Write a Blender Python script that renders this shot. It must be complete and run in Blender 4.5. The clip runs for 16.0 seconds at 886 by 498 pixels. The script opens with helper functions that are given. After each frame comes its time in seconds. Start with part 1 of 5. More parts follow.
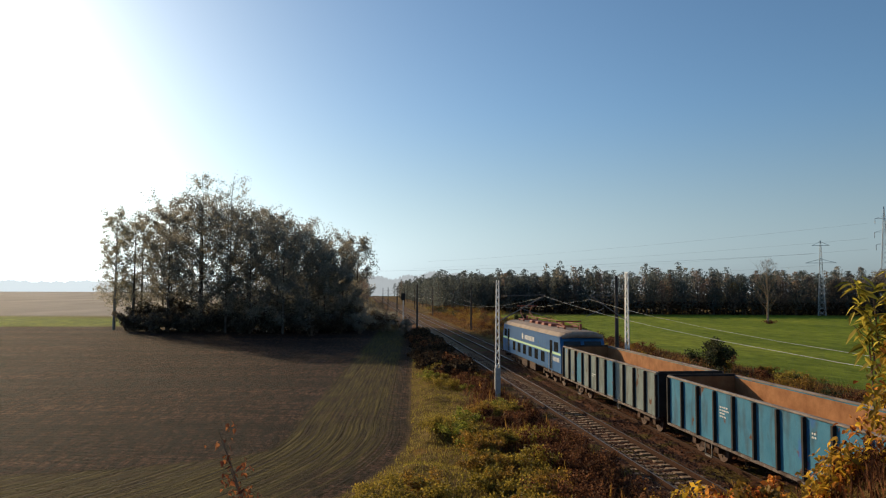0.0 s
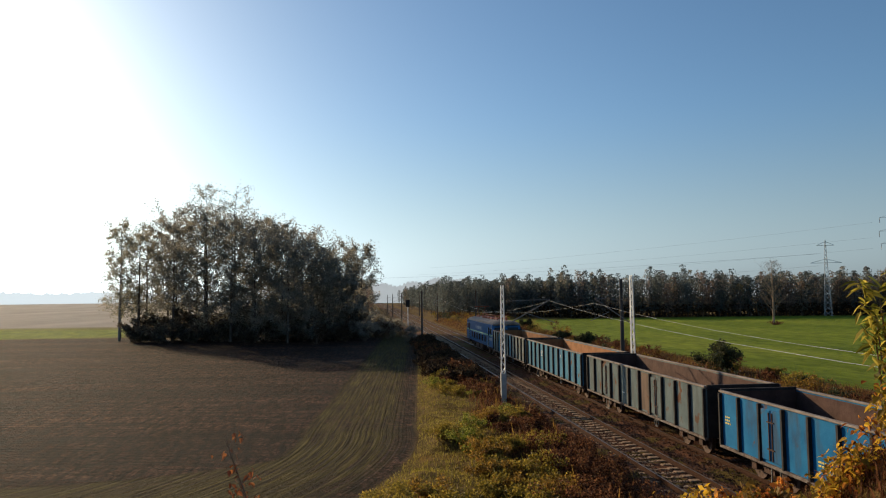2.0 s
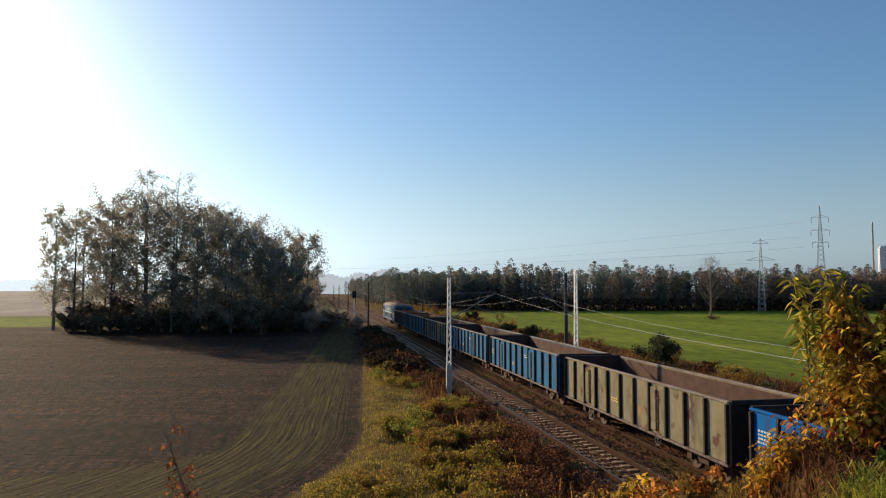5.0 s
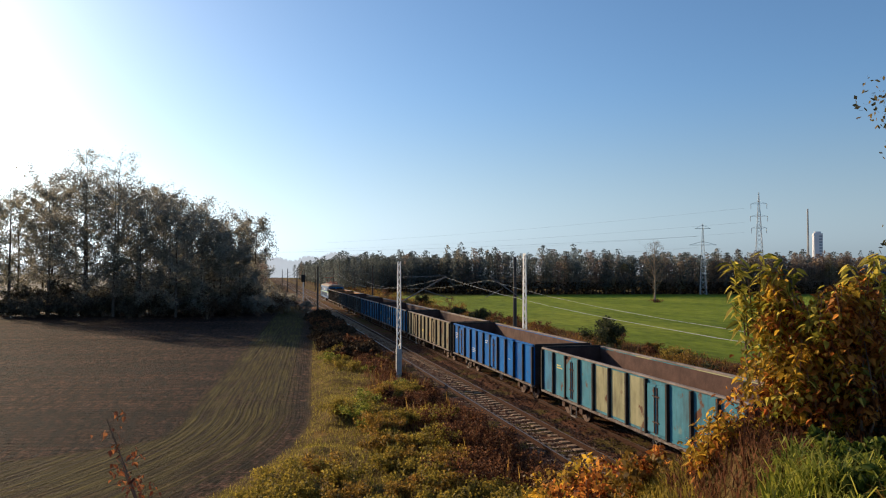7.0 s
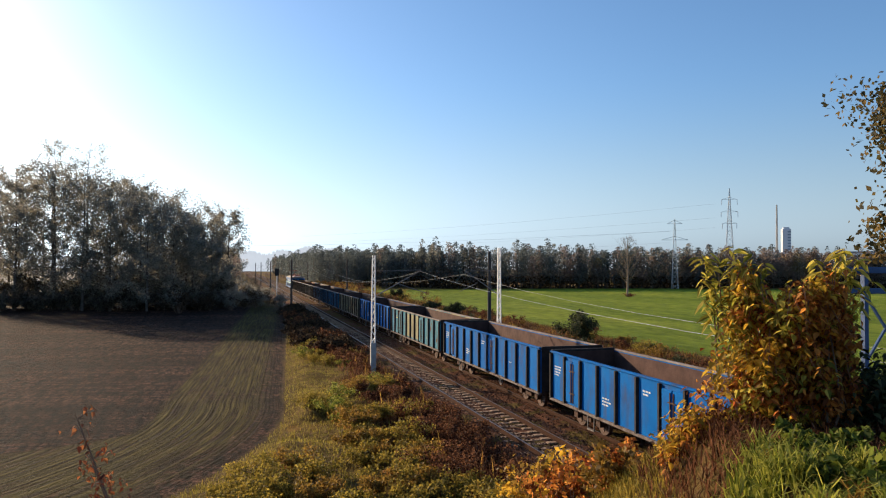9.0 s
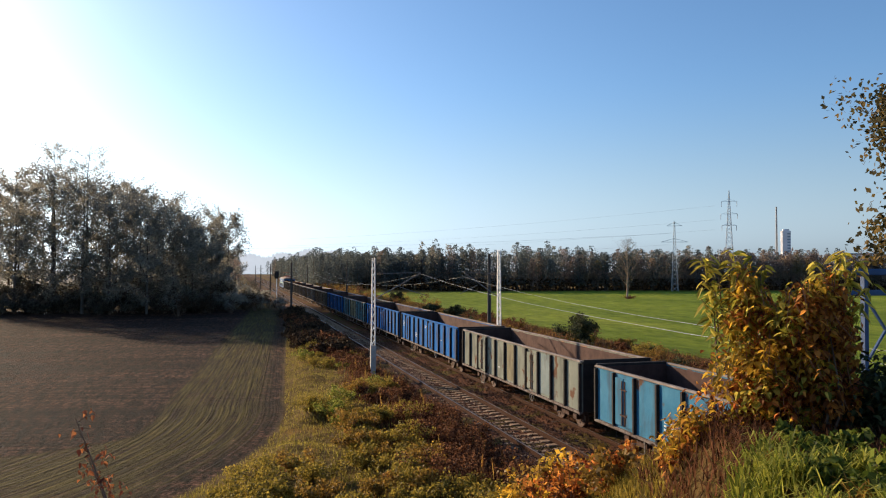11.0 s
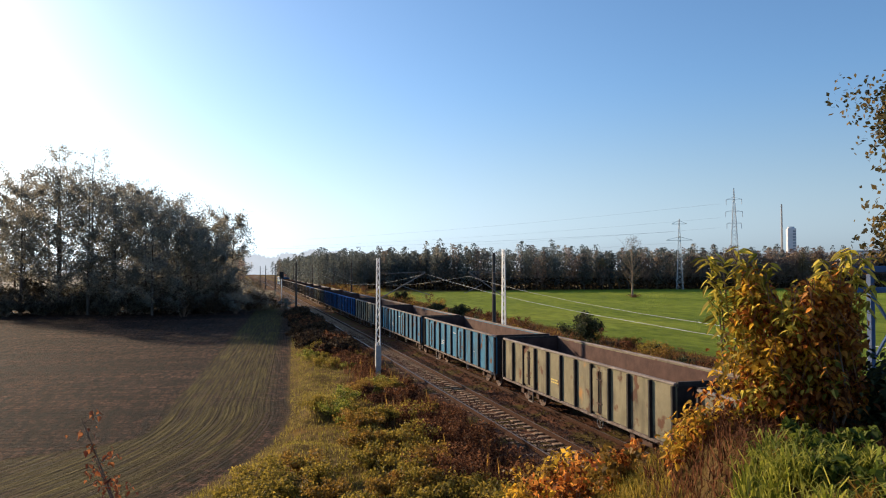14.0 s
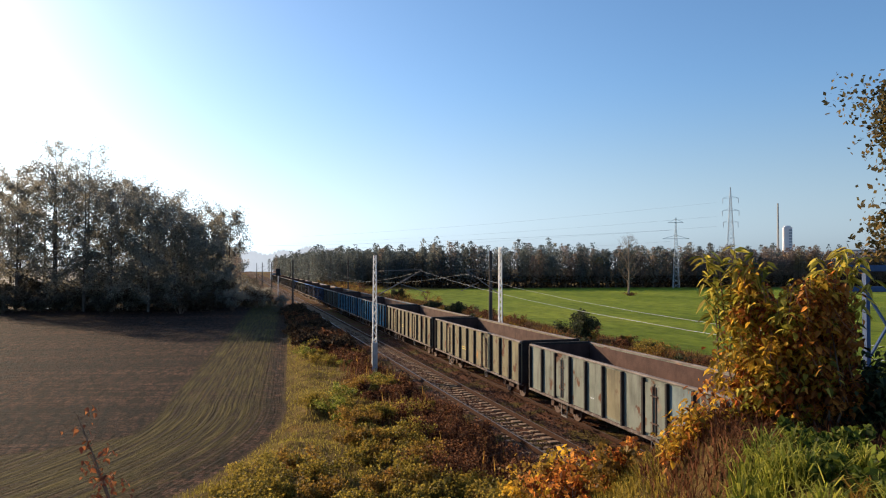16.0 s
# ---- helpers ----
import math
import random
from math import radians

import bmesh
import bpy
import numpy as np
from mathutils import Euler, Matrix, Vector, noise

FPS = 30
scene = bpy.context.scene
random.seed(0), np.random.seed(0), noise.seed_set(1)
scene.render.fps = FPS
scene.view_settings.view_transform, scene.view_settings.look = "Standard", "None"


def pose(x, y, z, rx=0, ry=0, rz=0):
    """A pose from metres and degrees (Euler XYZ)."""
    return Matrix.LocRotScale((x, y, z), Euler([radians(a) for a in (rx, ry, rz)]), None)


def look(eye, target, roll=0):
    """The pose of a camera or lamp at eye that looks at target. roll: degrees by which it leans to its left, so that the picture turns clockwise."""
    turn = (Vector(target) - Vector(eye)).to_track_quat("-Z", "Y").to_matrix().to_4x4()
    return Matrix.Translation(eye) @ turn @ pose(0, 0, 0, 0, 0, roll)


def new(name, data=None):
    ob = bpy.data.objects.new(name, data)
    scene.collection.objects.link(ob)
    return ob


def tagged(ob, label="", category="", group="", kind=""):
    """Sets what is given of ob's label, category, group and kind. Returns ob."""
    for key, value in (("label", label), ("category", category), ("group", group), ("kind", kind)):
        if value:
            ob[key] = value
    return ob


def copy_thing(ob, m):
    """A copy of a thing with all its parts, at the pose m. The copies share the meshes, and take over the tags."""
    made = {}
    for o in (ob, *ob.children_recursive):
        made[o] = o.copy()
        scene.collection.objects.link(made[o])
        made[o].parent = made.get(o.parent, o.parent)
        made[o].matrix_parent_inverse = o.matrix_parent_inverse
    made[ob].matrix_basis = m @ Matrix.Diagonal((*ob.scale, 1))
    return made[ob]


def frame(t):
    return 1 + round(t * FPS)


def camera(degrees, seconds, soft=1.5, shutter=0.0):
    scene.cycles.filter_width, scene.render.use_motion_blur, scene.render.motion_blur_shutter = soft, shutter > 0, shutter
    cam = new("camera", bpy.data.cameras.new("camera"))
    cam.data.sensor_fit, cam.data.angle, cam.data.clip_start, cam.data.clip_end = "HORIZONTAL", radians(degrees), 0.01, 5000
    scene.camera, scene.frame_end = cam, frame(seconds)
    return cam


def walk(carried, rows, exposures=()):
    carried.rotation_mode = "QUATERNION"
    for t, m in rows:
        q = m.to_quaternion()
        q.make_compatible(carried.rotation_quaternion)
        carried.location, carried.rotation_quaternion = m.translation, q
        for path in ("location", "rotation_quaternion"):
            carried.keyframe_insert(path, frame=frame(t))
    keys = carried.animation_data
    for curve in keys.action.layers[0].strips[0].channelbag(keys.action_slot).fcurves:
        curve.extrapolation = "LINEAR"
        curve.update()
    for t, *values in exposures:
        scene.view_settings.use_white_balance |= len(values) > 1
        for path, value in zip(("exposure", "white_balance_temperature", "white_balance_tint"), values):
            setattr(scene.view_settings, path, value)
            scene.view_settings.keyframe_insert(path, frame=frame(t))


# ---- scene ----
# ---- camera: a hand-held pan from the road embankment beside the line ----
EYE = (0.0, 0.0, 6.35)
cam = camera(63.78, 16.0, soft=1.1)
PATH = [  # seconds, yaw, pitch, roll
    (0, -6.34, 3.30, -0.28), (0.5, -6.26, 3.73, -0.14), (1, -6.17, 3.88, -0.07), (1.5, -6.13, 3.89, 0.11),
    (2, -5.98, 3.79, 0.63), (2.5, -6.05, 3.91, 0.46), (3, -6.26, 4.10, 0.56), (3.5, -6.68, 4.27, 0.33),
    (4, -7.74, 3.92, 0.01), (5.2, -10.7, 3.0, -0.04), (6.5, -13.36, 2.16, -0.07), (7, -14.24, 1.82, -0.13),
    (7.5, -14.79, 1.82, -0.16), (8, -15.56, 1.79, 0.10), (8.5, -15.97, 1.28, -0.20), (9, -16.27, 1.35, -0.26),
    (10.2, -16.3, 1.45, -0.2), (11.5, -16.27, 1.62, -0.13), (12, -16.29, 1.68, -0.03), (12.5, -16.28, 1.78, 0.06),
    (13, -16.25, 1.86, 0.10), (13.5, -16.07, 1.72, 0.21), (14, -15.92, 1.51, 0.14), (14.5, -16.00, 1.46, 0.26),
    (15, -15.99, 1.43, 0.02), (15.5, -16.07, 1.36, 0.04), (16, -16.18, 1.32, -0.07)]
EXPOSURES = [(0, -0.04, 5800, 2), (3.5, 0.02, 5750, 2), (7, 0.26, 5600, 6), (8, 0.28, 5580, 6), (8.5, 0.45, 5560, 6), (9, 0.51, 5550, 7), (16, 0.51, 5550, 7)]
walk(cam, [(t, pose(*EYE, 90 + p, r, y)) for t, y, p, r in PATH], EXPOSURES)

# ---- sky and sun ----
SUN_AZ, SUN_EL = radians(-34), radians(16.5)      # azimuth from +y, positive to +x
world = bpy.data.worlds.new("world")
scene.world = world
world.use_nodes = True
wn, wl = world.node_tree.nodes, world.node_tree.links
sky = wn.new("ShaderNodeTexSky")
sky.sky_type, sky.sun_disc = "NISHITA", False
sky.sun_elevation, sky.sun_rotation = SUN_EL, SUN_AZ
sky.altitude, sky.air_density, sky.dust_density, sky.ozone_density = 200, 1.0, 1.1, 2.6
# morning haze pales the sky towards the horizon, all the way round
geo, sep, low_sky, grey, pale, thin = (wn.new("ShaderNode" + k) for k in ("TexCoord", "SeparateXYZ", "MapRange", "RGBToBW", "Mix", "Mix"))
wl.new(geo.outputs["Generated"], sep.inputs[0]); wl.new(sep.outputs[2], low_sky.inputs[0])
low_sky.interpolation_type = "SMOOTHSTEP"
low_sky.inputs[1].default_value, low_sky.inputs[2].default_value, low_sky.inputs[3].default_value, low_sky.inputs[4].default_value = 0.0, 0.26, 0.85, 0.0
pale.data_type, pale.blend_type = "RGBA", "MULTIPLY"
pale.inputs[0].default_value, pale.inputs[7].default_value = 1.0, (0.90, 1.0, 1.05, 1)
thin.data_type = "RGBA"
wl.new(sky.outputs[0], grey.inputs[0]); wl.new(grey.outputs[0], pale.inputs[6])
wl.new(low_sky.outputs[0], thin.inputs[0]); wl.new(sky.outputs[0], thin.inputs[6]); wl.new(pale.outputs[2], thin.inputs[7])
wl.new(thin.outputs[2], wn["Background"].inputs[0])
wn["Background"].inputs[1].default_value = 0.11
sun = new("sun", bpy.data.lights.new("sun", "SUN"))
sun.data.energy, sun.data.angle, sun.data.color = 5.6, radians(0.6), (1.0, 0.67, 0.37)
sun_from = Vector((math.sin(SUN_AZ) * math.cos(SUN_EL), math.cos(SUN_AZ) * math.cos(SUN_EL), math.sin(SUN_EL)))
sun.matrix_world = look(sun_from * 500, (0, 0, 0))


# ---- materials ----
def material(name, stops, scale=4.0, rough=0.8, metal=0.0, bump=0.0, detail=6.0, stretch=(1, 1, 1), island=0.0, fine=0.0, trans=0.0, spots=None):
    """A noise-driven surface: stops is a list of (position, colour); spots adds patches of a second colour (colour, scale, threshold)."""
    m = bpy.data.materials.new(name)
    m.use_nodes = True
    n, l = m.node_tree.nodes, m.node_tree.links
    b = n["Principled BSDF"]
    tc, mp, tx, ramp = n.new("ShaderNodeTexCoord"), n.new("ShaderNodeMapping"), n.new("ShaderNodeTexNoise"), n.new("ShaderNodeValToRGB")
    mp.inputs["Scale"].default_value = stretch
    tx.inputs["Scale"].default_value, tx.inputs["Detail"].default_value, tx.inputs["Roughness"].default_value = scale, detail, 0.65
    l.new(tc.outputs["Object"], mp.inputs[0]); l.new(mp.outputs[0], tx.inputs["Vector"])
    value = tx.outputs["Fac"]
    if island:
        geo, add, sub = n.new("ShaderNodeNewGeometry"), n.new("ShaderNodeMath"), n.new("ShaderNodeMath")
        sub.operation = "MULTIPLY_ADD"
        l.new(geo.outputs["Random Per Island"], sub.inputs[0])
        sub.inputs[1].default_value, sub.inputs[2].default_value = island, -island / 2
        l.new(sub.outputs[0], add.inputs[0]); l.new(value, add.inputs[1])
        value = add.outputs[0]
    ramp.color_ramp.elements[0].position, ramp.color_ramp.elements[0].color = stops[0][0], (*stops[0][1], 1)
    ramp.color_ramp.elements[1].position, ramp.color_ramp.elements[1].color = stops[-1][0], (*stops[-1][1], 1)
    for p, c in stops[1:-1]:
        ramp.color_ramp.elements.new(p).color = (*c, 1)
    l.new(value, ramp.inputs[0])
    colour = ramp.outputs[0]
    if spots:
        sc, ssc, th = spots[:3]
        st, sr, mx = n.new("ShaderNodeTexNoise"), n.new("ShaderNodeMapRange"), n.new("ShaderNodeMix")
        st.inputs["Scale"].default_value, st.inputs["Detail"].default_value = ssc, 5
        l.new(tc.outputs["Object"], st.inputs["Vector"])
        sr.inputs[1].default_value, sr.inputs[2].default_value = th, th + 0.06
        l.new(st.outputs["Fac"], sr.inputs[0])
        mx.data_type = "RGBA"
        l.new(sr.outputs[0], mx.inputs[0]); l.new(colour, mx.inputs[6])
        mx.inputs[7].default_value = (*sc, 1)
        colour = mx.outputs[2]
    l.new(colour, b.inputs["Base Color"])
    b.inputs["Roughness"].default_value, b.inputs["Metallic"].default_value = rough, metal
    b.inputs["Specular IOR Level"].default_value = 0.3
    if trans:
        b.inputs["Transmission Weight"].default_value = 0
        t, mixs = n.new("ShaderNodeBsdfTranslucent"), n.new("ShaderNodeMixShader")
        l.new(colour, t.inputs[0]); mixs.inputs[0].default_value = trans
        l.new(b.outputs[0], mixs.inputs[1]); l.new(t.outputs[0], mixs.inputs[2])
        l.new(mixs.outputs[0], n["Material Output"].inputs[0])
    if bump:
        bp, bt = n.new("ShaderNodeBump"), n.new("ShaderNodeTexNoise")
        bt.inputs["Scale"].default_value, bt.inputs["Detail"].default_value = fine or scale * 6, 5
        l.new(tc.outputs["Object"], bt.inputs["Vector"]); l.new(bt.outputs["Fac"], bp.inputs["Height"])
        bp.inputs["Strength"].default_value, bp.inputs["Distance"].default_value = bump, 0.05
        l.new(bp.outputs[0], b.inputs["Normal"])
    return m


def leafy(name, dark, mid, light, trans=0.3, island=0.9, spots=None):
    return material(name, [(0.25, dark), (0.5, mid), (0.78, light)], 0.8, 0.65, island=island, trans=trans, spots=spots)


M_CONCRETE = material("concrete", [(0.3, (0.30, 0.29, 0.27)), (0.7, (0.46, 0.45, 0.42))], 3, 0.85, bump=0.3)
M_SLEEPER = material("sleeper concrete", [(0.3, (0.20, 0.135, 0.085)), (0.7, (0.40, 0.285, 0.19))], 5, 0.9, bump=0.3)
M_TIE = material("sleeper wood", [(0.3, (0.06, 0.04, 0.03)), (0.7, (0.14, 0.10, 0.075))], 5, 0.9, bump=0.4)
M_RAIL = material("rusty rail steel", [(0.3, (0.030, 0.013, 0.007)), (0.7, (0.058, 0.028, 0.016))], 8, 0.8, 0.0)
M_RAILHEAD = material("worn rail head", [(0.3, (0.12, 0.085, 0.065)), (0.7, (0.24, 0.18, 0.145))], 8, 0.4, 0.6)
M_BALLAST = material("ballast", [(0.25, (0.06, 0.026, 0.014)), (0.5, (0.115, 0.052, 0.028)), (0.8, (0.19, 0.095, 0.056))], 9, 0.95, bump=1.0, fine=22, spots=((0.10, 0.072, 0.020), 0.5, 0.50))
M_STONE = material("ballast stone", [(0.3, (0.055, 0.030, 0.020)), (0.7, (0.17, 0.105, 0.075))], 6, 0.95, island=0.8)
M_GALV = material("galvanised steel", [(0.3, (0.62, 0.63, 0.63)), (0.7, (0.80, 0.80, 0.79))], 5, 0.5, 0.2)
M_POLE = material("tarred wood pole", [(0.3, (0.05, 0.042, 0.036)), (0.7, (0.11, 0.09, 0.075))], 4, 0.85, bump=0.3, stretch=(1, 1, 0.1))
M_WIRE = material("copper wire", [(0.3, (0.5, 0.5, 0.46)), (0.7, (0.62, 0.62, 0.58))], 3, 0.35, 0.8)
M_DARK = material("black paint", [(0.3, (0.012, 0.012, 0.013)), (0.7, (0.03, 0.03, 0.03))], 5, 0.6)
M_UNDER = material("grimy underframe steel", [(0.3, (0.0312, 0.0198, 0.01656)), (0.7, (0.104, 0.0585, 0.0414))], 6, 0.85, 0.2, bump=0.3)
M_GRIMSTEEL = material("weathered grey steel", [(0.3, (0.13, 0.12, 0.11)), (0.7, (0.28, 0.26, 0.24))], 6, 0.7, 0.2)
M_WHEEL = material("wheel steel", [(0.3, (0.05, 0.035, 0.03)), (0.7, (0.14, 0.09, 0.07))], 6, 0.6, 0.5)
M_BARK = material("bark", [(0.3, (0.05, 0.04, 0.03)), (0.7, (0.15, 0.12, 0.095))], 3, 0.9, bump=0.5, stretch=(1, 1, 0.3))
M_BIRCH = material("birch bark", [(0.35, (0.10, 0.085, 0.07)), (0.5, (0.30, 0.27, 0.22)), (0.7, (0.42, 0.38, 0.32))], 2.5, 0.85, stretch=(1, 1, 2))
M_TAN = material("tan bark", [(0.3, (0.20, 0.14, 0.095)), (0.7, (0.36, 0.27, 0.19))], 4, 0.9)
M_TWIG = material("dry twig", [(0.3, (0.10, 0.065, 0.045)), (0.7, (0.22, 0.15, 0.10))], 4, 0.9)
M_VINE = material("rusty vine stem", [(0.3, (0.16, 0.07, 0.035)), (0.7, (0.36, 0.18, 0.09))], 4, 0.8)
M_LEAF_GROVE = leafy("grove foliage", (0.20, 0.195, 0.165), (0.27, 0.26, 0.215), (0.34, 0.315, 0.25), 0.78, spots=((0.33, 0.25, 0.17), 0.09, 0.60))
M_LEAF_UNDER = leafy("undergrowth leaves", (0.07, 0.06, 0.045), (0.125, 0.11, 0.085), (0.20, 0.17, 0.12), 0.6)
M_LEAF_BIRCH = leafy("birch foliage", (0.22, 0.215, 0.165), (0.30, 0.285, 0.21), (0.38, 0.345, 0.24), 0.78)
# blue-grey of distant haze is put into the pines' leaf colour
M_LEAF_PINE = leafy("haze-blue pine foliage", (0.085, 0.102, 0.100), (0.125, 0.145, 0.140), (0.17, 0.185, 0.17), 0.6)
M_LEAF_YELLOW = leafy("autumn vine leaves", (0.25, 0.17, 0.018), (0.54, 0.33, 0.025), (0.74, 0.46, 0.045), 0.62, 1.0, spots=((0.40, 0.15, 0.03), 0.9, 0.60))
M_LEAF_GREEN = leafy("yellow green leaves", (0.17, 0.165, 0.02), (0.40, 0.345, 0.04), (0.66, 0.54, 0.09), 0.64, 0.9)
M_LEAF_BROWN = leafy("withered vine leaves", (0.17, 0.055, 0.014), (0.45, 0.16, 0.03), (0.68, 0.30, 0.055), 0.66, 1.0)
M_LEAF_RUSSET = leafy("russet vine leaves", (0.12, 0.03, 0.012), (0.40, 0.11, 0.028), (0.60, 0.215, 0.055), 0.66, 1.0)
M_LEAF_WOOD = leafy("brown autumn wood foliage", (0.17, 0.135, 0.115), (0.235, 0.185, 0.155), (0.30, 0.235, 0.19), 0.6, 0.8, spots=((0.20, 0.17, 0.09), 0.06, 0.57))
# leaves darkened to paint shade on the bank and under the woods
M_LEAF_SHADE = leafy("shade-dark scrub leaves", (0.022, 0.016, 0.011), (0.055, 0.036, 0.02), (0.10, 0.062, 0.032), 0.2)
M_LEAF_OAK = leafy("dull green and brown oak leaves", (0.045, 0.042, 0.016), (0.105, 0.09, 0.03), (0.22, 0.15, 0.05), 0.5, 1.0)
M_LEAF_BUSH = leafy("dark shrub leaves", (0.02, 0.03, 0.012), (0.045, 0.055, 0.018), (0.09, 0.09, 0.03), 0.3)
M_WEED = leafy("bank weeds", (0.13, 0.080, 0.013), (0.28, 0.165, 0.028), (0.45, 0.28, 0.05), 0.5, 0.6, spots=((0.312, 0.144, 0.0368), 0.35, 0.56))
M_BANK = leafy("bank grass", (0.14, 0.112, 0.017), (0.27, 0.205, 0.031), (0.43, 0.32, 0.052), 0.55, 0.6, spots=((0.312, 0.153, 0.0414), 0.3, 0.57))
M_RUSTWEED = leafy("withered red-brown weeds", (0.048, 0.022, 0.012), (0.13, 0.058, 0.029), (0.24, 0.112, 0.053), 0.45, 0.9)
M_STRIP = leafy("short verge grass", (0.11, 0.098, 0.014), (0.255, 0.208, 0.028), (0.44, 0.345, 0.055), 0.55, 0.9, spots=((0.30, 0.17, 0.04), 0.4, 0.60))
M_GRASS = leafy("grass blades", (0.09, 0.12, 0.014), (0.22, 0.25, 0.028), (0.42, 0.39, 0.07), 0.5, 0.8)
M_LUSH = leafy("lush grass", (0.09, 0.115, 0.012), (0.23, 0.255, 0.025), (0.44, 0.42, 0.06), 0.55, 0.9)
M_NETTLE = leafy("dark green weed leaves", (0.05, 0.075, 0.010), (0.12, 0.155, 0.02), (0.24, 0.26, 0.035), 0.5, 0.9)
M_BLUERAIL = material("blue railing paint", [(0.3, (0.025, 0.055, 0.13)), (0.7, (0.045, 0.09, 0.20))], 4, 0.6, spots=((0.14, 0.07, 0.04), 3, 0.66))
M_PYLON = material("pylon steel", [(0.3, (0.42, 0.44, 0.45)), (0.7, (0.55, 0.57, 0.58))], 2, 0.6, 0.2)
M_TOWER = material("tower cladding", [(0.3, (0.62, 0.64, 0.66)), (0.7, (0.75, 0.76, 0.78))], 0.1, 0.6)
M_TOWERDARK = material("tower glazing", [(0.3, (0.2, 0.25, 0.3)), (0.7, (0.3, 0.35, 0.4))], 0.1, 0.4)
M_SOIL2 = material("abutment concrete", [(0.3, (0.25, 0.24, 0.22)), (0.7, (0.4, 0.38, 0.36))], 1.5, 0.9, bump=0.4)


for dull in (M_RAIL, M_BALLAST, M_STONE, M_SLEEPER, M_TIE, M_LEAF_WOOD, M_LEAF_PINE, M_LEAF_SHADE, M_RUSTWEED):
    dull.node_tree.nodes["Principled BSDF"].inputs["Specular IOR Level"].default_value = 0.06


# ---- mesh helpers ----
def link(name, bm, mat, parent=None, label="", smooth=False):
    me = bpy.data.meshes.new(name)
    bm.to_mesh(me); bm.free()
    for m in (mat if isinstance(mat, (list, tuple)) else [mat]):
        me.materials.append(m)
    if smooth:
        for p in me.polygons:
            p.use_smooth = True
    ob = new(name, me)
    if parent:
        ob.parent = parent
    if label:
        ob["label"] = label
    return ob


part = link


def shell(name, verts, faces, mat, parent=None, label="", slots=None):
    """A mesh straight from arrays, for the large counts."""
    me = bpy.data.meshes.new(name)
    me.from_pydata([tuple(v) for v in verts], [], [tuple(f) for f in faces])
    for m in (mat if isinstance(mat, (list, tuple)) else [mat]):
        me.materials.append(m)
    if slots is not None:
        me.polygons.foreach_set("material_index", slots)
    ob = new(name, me)
    if parent:
        ob.parent = parent
    if label:
        ob["label"] = label
    return ob


def quads_mesh(name, V, mat, parent=None, label="", slots=None):
    """V: array (faces, n, 3) of separate polygons."""
    V = np.asarray(V, dtype=np.float32)
    k, n = V.shape[:2]
    me = bpy.data.meshes.new(name)
    me.vertices.add(k * n); me.loops.add(k * n); me.polygons.add(k)
    me.vertices.foreach_set("co", V.reshape(-1))
    me.loops.foreach_set("vertex_index", np.arange(k * n, dtype=np.int32))
    me.polygons.foreach_set("loop_start", np.arange(0, k * n, n, dtype=np.int32))
    for m in (mat if isinstance(mat, (list, tuple)) else [mat]):
        me.materials.append(m)
    if slots is not None:
        me.polygons.foreach_set("material_index", np.asarray(slots, dtype=np.int32))
    me.update(calc_edges=True); me.validate()
    ob = new(name, me)
    if parent:
        ob.parent = parent
    if label:
        ob["label"] = label
    return ob


def empty(name, m, label="", category="", group="", kind=""):
    ob = new(name)
    ob.matrix_basis = m
    return tagged(ob, label, category, group, kind)


def box(bm, x0, x1, y0, y1, z0, z1, slot=0, bevel=0.0):
    v = [bm.verts.new((x, y, z)) for z in (z0, z1) for y in (y0, y1) for x in (x0, x1)]
    fs = [bm.faces.new([v[i] for i in q]) for q in ((0, 2, 3, 1), (4, 5, 7, 6), (0, 1, 5, 4), (2, 6, 7, 3), (0, 4, 6, 2), (1, 3, 7, 5))]
    for f in fs:
        f.material_index = slot
    if bevel:
        edges = {e for f in fs for e in f.edges}
        bmesh.ops.bevel(bm, geom=list(edges), offset=bevel, segments=1, affect="EDGES", profile=0.5)
    return v


def bar(bm, a, b, w, d=None, slot=0):
    """A square bar from a to b."""
    a, b = Vector(a), Vector(b)
    d = d or w
    t = (b - a).normalized()
    s = t.cross(Vector((0, 0, 1)) if abs(t.z) < 0.95 else Vector((0, 1, 0))).normalized()
    u = s.cross(t)
    v = [bm.verts.new(p + s * i * w / 2 + u * j * d / 2) for p in (a, b) for i, j in ((-1, -1), (1, -1), (1, 1), (-1, 1))]
    for q in ((3, 2, 1, 0), (4, 5, 6, 7), (0, 1, 5, 4), (1, 2, 6, 5), (2, 3, 7, 6), (3, 0, 4, 7)):
        bm.faces.new([v[i] for i in q]).material_index = slot


def tube(bm, pts, radii, n=8, slot=0, cap=True):
    """A round, tapering tube through points."""
    rings = []
    for i, p in enumerate(pts):
        p = Vector(p)
        t = (Vector(pts[min(i + 1, len(pts) - 1)]) - Vector(pts[max(i - 1, 0)])).normalized()
        s = t.cross(Vector((0, 0, 1)) if abs(t.z) < 0.9 else Vector((1, 0, 0))).normalized()
        u = t.cross(s)
        r = radii[i] if isinstance(radii, (list, tuple)) else radii
        rings.append([bm.verts.new(p + (s * math.cos(a) + u * math.sin(a)) * r) for a in (2 * math.pi * k / n for k in range(n))])
    for r0, r1 in zip(rings, rings[1:]):
        for k in range(n):
            bm.faces.new((r0[k], r0[(k + 1) % n], r1[(k + 1) % n], r1[k])).material_index = slot
    if cap:
        bm.faces.new(rings[0][::-1]).material_index = slot
        bm.faces.new(rings[-1]).material_index = slot


